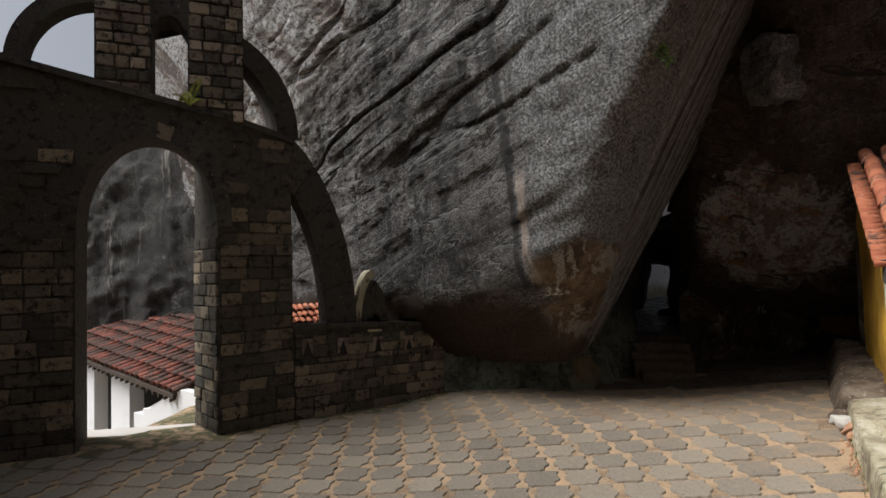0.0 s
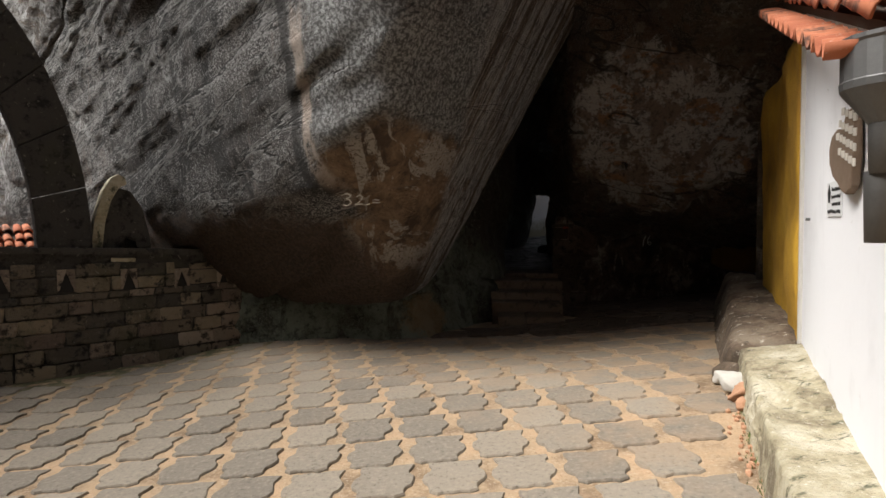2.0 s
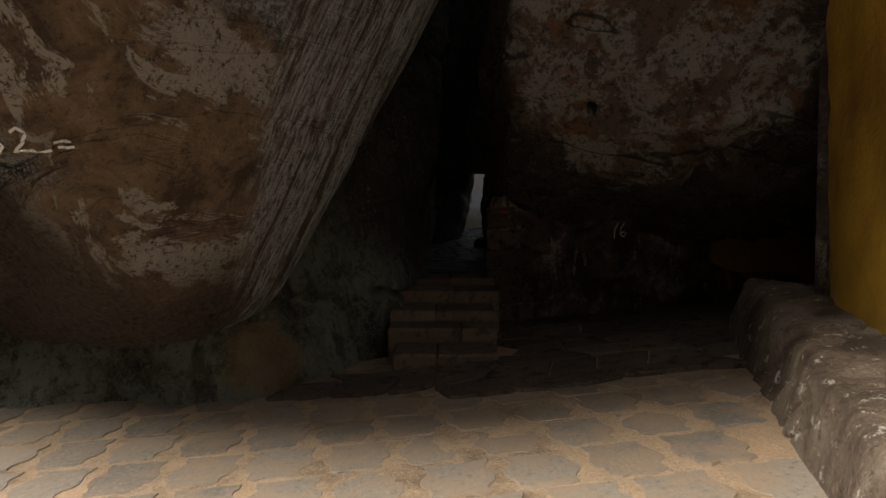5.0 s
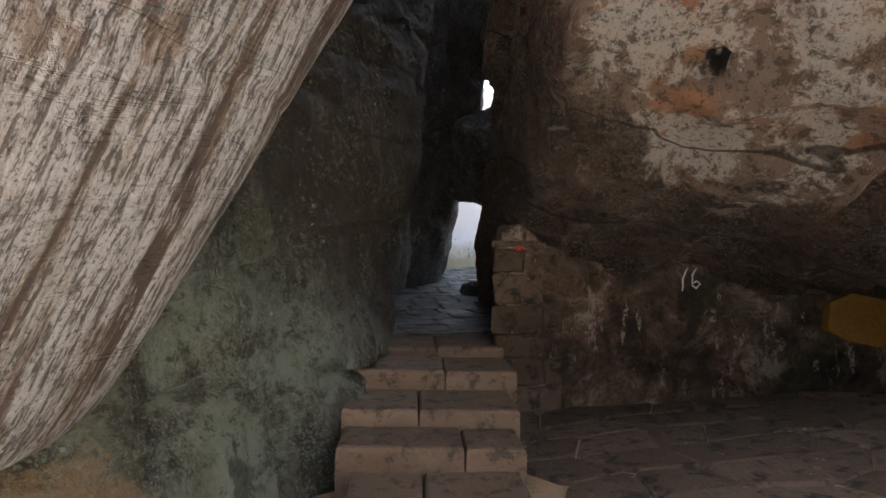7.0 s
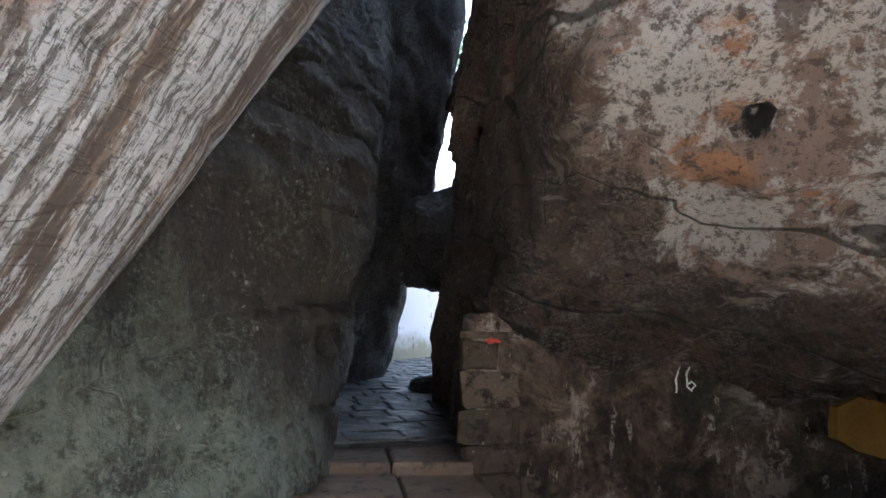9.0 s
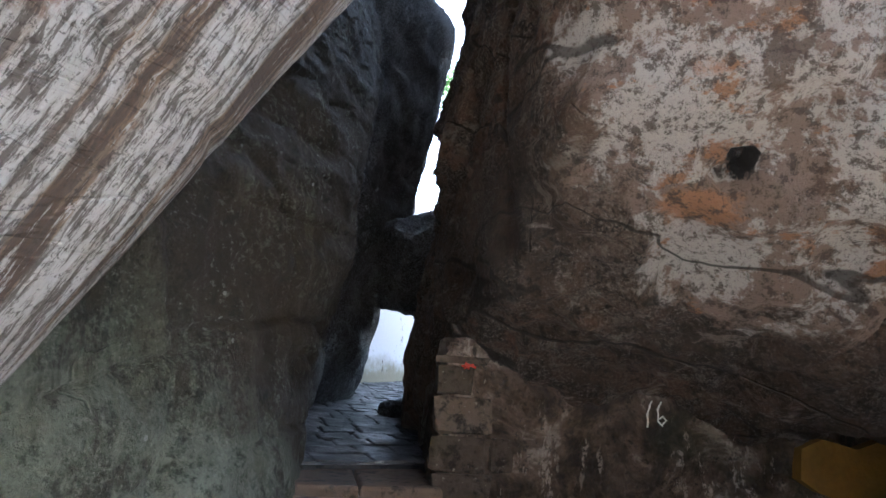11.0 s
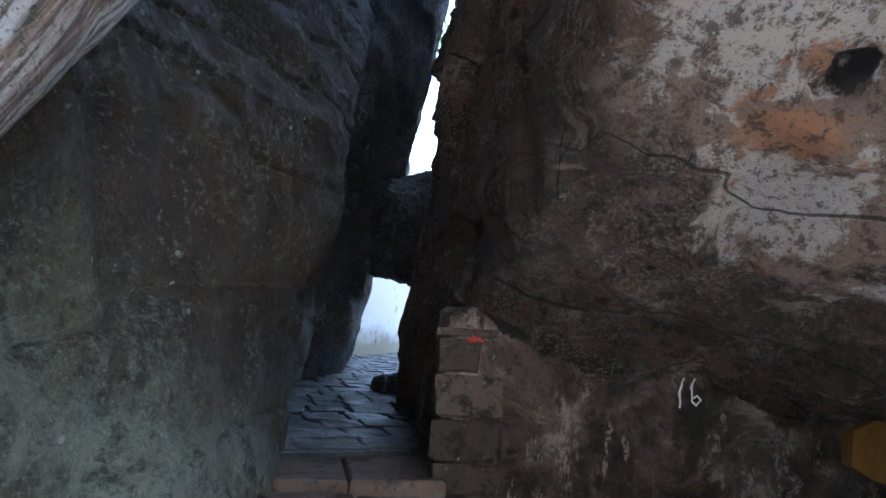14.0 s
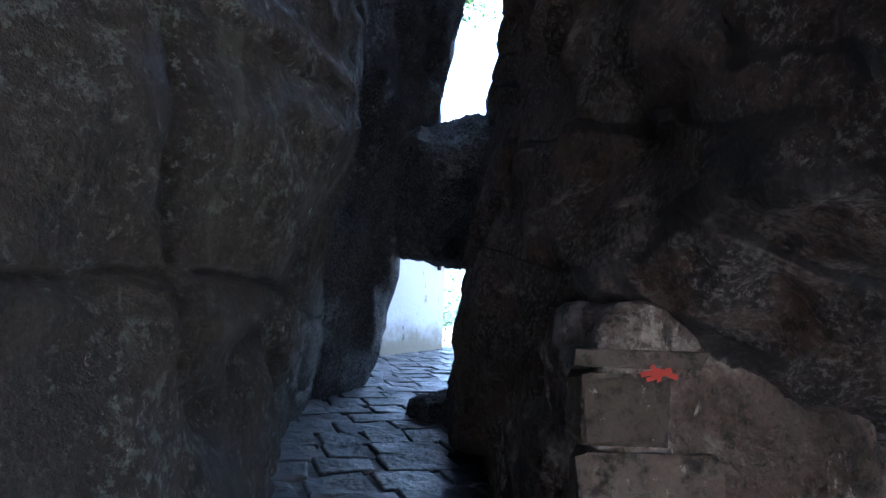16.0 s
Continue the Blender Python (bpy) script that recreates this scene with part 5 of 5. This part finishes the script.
# ---- plants ----
def leaf_cloud(name, centre, spread, count, size, material, seed, droop=0.0):
    r = random.Random(seed)
    v, f = [], []
    for k in range(count):
        d = Vector((r.gauss(0, 1), r.gauss(0, 1), r.gauss(0, 1)))
        d = d.normalized() * r.random() ** 0.5
        c = Vector(centre) + Vector((d.x * spread[0], d.y * spread[1], d.z * spread[2]))
        m = Matrix.Translation(c) @ Euler((r.uniform(-0.8, 0.8), r.uniform(-0.8, 0.8) + droop, r.uniform(0, 6.28))).to_matrix().to_4x4()
        s_ = size * r.uniform(0.6, 1.3)
        b = len(v)
        v += [m @ Vector(p) for p in ((0, 0, 0), (s_ * 0.4, s_ * 0.22, 0.1 * s_), (s_, 0, -0.1 * s_), (s_ * 0.4, -s_ * 0.22, 0.1 * s_))]
        f += [(b, b + 1, b + 2), (b, b + 2, b + 3)]
    return from_arrays(name, v, f, material, smooth=False)


def twig(bm, a, b, r0, r1):
    a, b = Vector(a), Vector(b)
    m = Matrix.Translation(a) @ (b - a).to_track_quat("Z", "Y").to_matrix().to_4x4()
    lathe(bm, [(r0, 0), ((r0 + r1) / 2, (b - a).length * 0.5), (r1, (b - a).length)], m, 6)


def shrub(label, base, parts_, material, seed, size, category="shrub"):
    ob = thing(category.replace(" ", "_"), label, category, at=base)
    bm = bmesh.new()
    for k, (c, sp, n_) in enumerate(parts_):
        twig(bm, base, c, 0.02, 0.006)
    child_of(part("stem", bm, BARK), ob)
    for k, (c, sp, n_) in enumerate(parts_):
        child_of(leaf_cloud("foliage", c, sp, n_, size, material, seed + k), ob)
    return ob


shrub("leafy green tree branches above the passage gap", (9.0, 22.5, 4.5), [((8.6, 21.6, 8.2), (1.0, 1.0, 0.7), 500), ((9.2, 22.5, 8.9), (1.4, 1.2, 0.8), 600), ((8.0, 21.3, 7.4), (0.5, 0.6, 0.5), 150)], LEAF, 90, 0.16, "tree branch")
shrub("bright green shrubs beyond the passage", (10.2, 25.5, 0.8), [((9.8, 25, 1.6), (1.0, 0.8, 0.8), 500), ((11.2, 25.6, 1.9), (1.4, 1.0, 1.1), 600), ((10.4, 25.8, 3.0), (1.2, 0.8, 0.8), 400)], LEAF, 95, 0.14)
shrub("small green plant rooted in the boulder face", (3.2, 6.8, 4.72), [((3.05, 6.62, 4.72), (0.1, 0.06, 0.09), 26), ((3.14, 6.6, 4.62), (0.12, 0.05, 0.04), 14)], LEAF, 120, 0.12, "plant")
r = random.Random(31)
v, f = [], []
for k in range(420):
    t = r.random() ** 0.8
    x, y = 4.08 + 1.0 * t + r.gauss(0, 0.025), 4.56 + 1.85 * t + r.gauss(0, 0.03)
    if math.sin(t * 37) < -0.1:
        continue
    z = gz(x, y) - 0.02
    a, h = r.uniform(0, 6.28), r.uniform(0.015, 0.05)
    b = len(v)
    v += [(x, y, z), (x + 0.008 * math.cos(a), y + 0.008 * math.sin(a), z), (x + 0.02 * math.cos(a + 1), y + 0.02 * math.sin(a + 1), z + h)]
    f.append((b, b + 1, b + 2))
tagged(from_arrays("moss", v, f, MOSS, smooth=False), "green moss and weeds along the plinth foot", "moss", kind="stuff")
fern = thing("fern", "yellow-green fern growing from the wall top", "fern", at=(-3.95, 8.2, 4.72))
r = random.Random(4)
for k in range(7):
    v, f = [], []
    a, lift = r.uniform(0, 6.28), r.uniform(0.3, 0.75)
    for j in range(16):
        t = j / 15
        c = Vector((math.cos(a) * 0.28 * t, math.sin(a) * 0.2 * t, lift * t - 0.28 * t * t))
        side = Vector((-math.sin(a), math.cos(a), 0.0))
        w = 0.085 * math.sin(math.pi * (0.12 + 0.85 * t))
        for sg in (-1, 1):
            b = len(v)
            v += [c, c + side * sg * w * 0.6 + Vector((0, 0, 0.016)), c + side * sg * w + Vector((0, 0, -0.02)), c + side * sg * w * 0.5 + Vector((0, 0, -0.022))]
            f += [(b, b + 1, b + 2), (b, b + 2, b + 3)]
    ob = from_arrays("frond", [p + Vector(fern.location) for p in v], f, FERN, smooth=False)
    child_of(ob, fern)


# ---- painted marks on the rock ----
def strokes(name, target, base, across, up, lines, width, material, label, category):
    """Paint strokes laid on a rock's surface."""
    vs = np.empty(len(target.data.vertices) * 3)
    target.data.vertices.foreach_get("co", vs)
    vs = vs.reshape(-1, 3)
    base, across, up = Vector(base), Vector(across).normalized(), Vector(up).normalized()
    nrm = across.cross(up).normalized()
    rel = vs - np.array(base)
    near = vs[(np.abs(rel @ np.array(across)) < 0.8) & (np.abs(rel @ np.array(up)) < 0.8) & (np.abs(rel @ np.array(nrm)) < 0.6)]
    relu = (near - np.array(base)) @ np.array(across)
    relv = (near - np.array(base)) @ np.array(up)
    reln = (near - np.array(base)) @ np.array(nrm)

    def lay(a, b):
        d = (relu - a) ** 2 + (relv - b) ** 2
        k = np.argsort(d)[:5]
        return base + across * a + up * b + nrm * (float(np.max(reln[k])) + 0.012)

    v, f = [], []
    for line in lines:
        pts = []
        for p, q in zip(line, line[1:]):
            steps_ = max(2, int(math.dist(p, q) / 0.012))
            pts += [(p[0] + (q[0] - p[0]) * i / steps_, p[1] + (q[1] - p[1]) * i / steps_) for i in range(steps_)]
        pts.append(line[-1])
        for i, (a, b) in enumerate(pts):
            a2, b2 = pts[min(i + 1, len(pts) - 1)]
            a1, b1 = pts[max(i - 1, 0)]
            dx, dy = a2 - a1, b2 - b1
            ln = math.hypot(dx, dy) or 1
            nx, ny = -dy / ln * width / 2, dx / ln * width / 2
            v += [lay(a + nx, b + ny), lay(a - nx, b - ny)]
            if i:
                c = len(v)
                f.append((c - 4, c - 3, c - 1, c - 2))
    return tagged(from_arrays(name, v, f, material, smooth=False), label, category)


THREE = [(-0.13, 0.07), (-0.06, 0.085), (-0.02, 0.06), (-0.05, 0.03), (-0.08, 0.02), (-0.04, 0.01), (-0.01, -0.03), (-0.05, -0.075), (-0.1, -0.06)]
TWO = [(0.04, 0.05), (0.07, 0.075), (0.11, 0.05), (0.08, -0.01), (0.03, -0.06), (0.06, -0.05), (0.14, -0.06), (0.2, -0.045)]
strokes("painted_number", big, (1.86, 8.53, 1.5), (0.96, 0.15, 0.0), (0.05, -0.3, 0.95), [THREE, TWO, [(0.22, 0.0), (0.3, 0.01)], [(0.23, -0.03), (0.31, -0.02)]], 0.014, CHALK, "white painted number 32 on the boulder's belly", "number")
ONE = [(-0.09, -0.1), (-0.08, 0.0), (-0.03, 0.1)]
SIX = [(0.05, 0.1), (-0.005, 0.03), (-0.01, -0.05), (0.03, -0.08), (0.065, -0.04), (0.03, -0.01), (0.0, -0.03)]
strokes("painted_number", mas, (7.12, 12.35, 0.86), (0.96, -0.28, 0), (0, 0, 1), [ONE, SIX], 0.013, CHALK, "white painted number 16 on the masonry wall", "number")
strokes("painted_mark", mas, (5.66, 12.77, 1.12), (0.96, -0.28, 0), (0, 0, 1), [[(-0.05, 0.0), (0.0, 0.015), (0.06, -0.005)], [(-0.02, 0.03), (0.01, -0.02)], [(-0.03, -0.015), (0.04, 0.02)]], 0.016, REDMARK, "smeared red paint mark on the masonry", "paint mark")

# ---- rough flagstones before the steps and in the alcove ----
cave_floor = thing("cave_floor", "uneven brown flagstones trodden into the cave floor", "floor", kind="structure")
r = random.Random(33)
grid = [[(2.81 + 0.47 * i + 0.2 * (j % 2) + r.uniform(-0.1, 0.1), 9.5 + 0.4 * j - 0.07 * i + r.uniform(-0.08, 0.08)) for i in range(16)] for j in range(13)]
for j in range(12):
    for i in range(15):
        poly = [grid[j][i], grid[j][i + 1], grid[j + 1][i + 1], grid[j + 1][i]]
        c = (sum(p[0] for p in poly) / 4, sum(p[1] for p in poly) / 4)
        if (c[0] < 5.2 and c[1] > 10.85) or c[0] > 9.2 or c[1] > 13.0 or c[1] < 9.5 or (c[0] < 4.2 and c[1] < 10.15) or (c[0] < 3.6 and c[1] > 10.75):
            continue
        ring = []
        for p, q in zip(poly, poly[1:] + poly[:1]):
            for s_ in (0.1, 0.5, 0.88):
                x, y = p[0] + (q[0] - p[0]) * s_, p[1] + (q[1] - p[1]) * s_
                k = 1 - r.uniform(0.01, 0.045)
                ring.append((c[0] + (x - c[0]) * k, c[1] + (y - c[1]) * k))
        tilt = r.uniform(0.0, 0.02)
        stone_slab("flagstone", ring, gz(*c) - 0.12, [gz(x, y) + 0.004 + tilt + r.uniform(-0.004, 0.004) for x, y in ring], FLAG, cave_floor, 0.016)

# ---- paving ----
def paver_outline():
    right = [(0.0, 0.212), (0.07, 0.224), (0.13, 0.216), (0.186, 0.222), (0.178, 0.165), (0.165, 0.125), (0.172, 0.085), (0.2, 0.04), (0.206, -0.015),
             (0.192, -0.07), (0.16, -0.105), (0.15, -0.15), (0.154, -0.195), (0.1, -0.228), (0.05, -0.214), (0.0, -0.218)]
    left = [(-x, y) for x, y in right[::-1]]
    pts = []
    for p in right + left:
        if not pts or math.dist(p, pts[-1]) > 1e-4:
            pts.append(p)
    if math.dist(pts[0], pts[-1]) < 1e-4:
        pts.pop()
    return pts


PAVERS = []
for k in range(4):
    rk = random.Random(k + 40)
    bm = bmesh.new()
    o = [(x + rk.uniform(-0.006, 0.006), y + rk.uniform(-0.006, 0.006)) for x, y in paver_outline()][::-1]
    top = [bm.verts.new((x * 0.965, y * 0.965, 0.0 + rk.uniform(-0.002, 0.002))) for x, y in o]
    low = [bm.verts.new((x, y, -0.012)) for x, y in o]
    bot = [bm.verts.new((x, y, -0.06)) for x, y in o]
    bm.faces.new(top)
    for a, b in ((low, top), (bot, low)):
        for i in range(len(o)):
            bm.faces.new((a[i], a[(i + 1) % len(o)], b[(i + 1) % len(o)], b[i]))
    bmesh.ops.recalc_face_normals(bm, faces=bm.faces)
    PAVERS.append(to_mesh("paver", bm, PAVER))
paving = thing("paving", "grey-brown interlocking concrete pavers sunk in sandy earth", "pavement", kind="structure")
r = random.Random(77)
spots = []
for i in range(-16, 18):
    for j in range(-9, 14):
        x, y = 1.13 + 0.455 * i - 0.06 * j, 6.77 - 0.06 * i + 0.48 * j
        side = (x - 4.12) * 0.88 - (y - 4.59) * 0.476
        arch = (y - 8.45) - (x + 3.61) * (0.44 if x < -3.61 else 0.72)
        if side < -0.2 and arch < -0.25 and x < 6.6 and x > -6.5 and y > 2.2 and not (y > 10.35 and x > 3.7) and not (y > 9.75 and x > 4.5) and x < 5.15 + 0.58 * max(0.0, y - 6.9) and y < 12.6:
            spots.append((x, y))
spots.sort(key=lambda p: (p[0] - 1.8) ** 2 + (p[1] - 6.6) ** 2)
rest_v, rest_f = [], []
for k, (x, y) in enumerate(spots):
    z = gz(x, y)
    sx, sy = gz(x + 0.2, y) - gz(x - 0.2, y), gz(x, y + 0.2) - gz(x, y - 0.2)
    sunk = 0.008 + 0.012 * max(0.0, min(1.0, (x * 0.35 + y - 7.6) / 2.0))
    m = Matrix.Translation((x + r.uniform(-0.008, 0.008), y + r.uniform(-0.008, 0.008), z + 0.005 - sunk + r.uniform(-0.004, 0.004))) @ pose(0, 0, 0, math.degrees(math.atan(sy / 0.4)) + r.uniform(-0.7, 0.7), -math.degrees(math.atan(sx / 0.4)) + r.uniform(-0.7, 0.7), -7 + r.uniform(-2.5, 2.5))
    mesh = r.choice(PAVERS)
    if k < 300:
        ob = new("paver", mesh)
        ob.parent = paving
        ob.matrix_basis = m
    else:
        b = len(rest_v)
        rest_v += [m @ v.co for v in mesh.vertices]
        rest_f += [tuple(b + i for i in p.vertices) for p in mesh.polygons]
if rest_f:
    far = from_arrays("pavers", rest_v, rest_f, PAVER, paving, smooth=False)
    far["kind"] = "stuff"
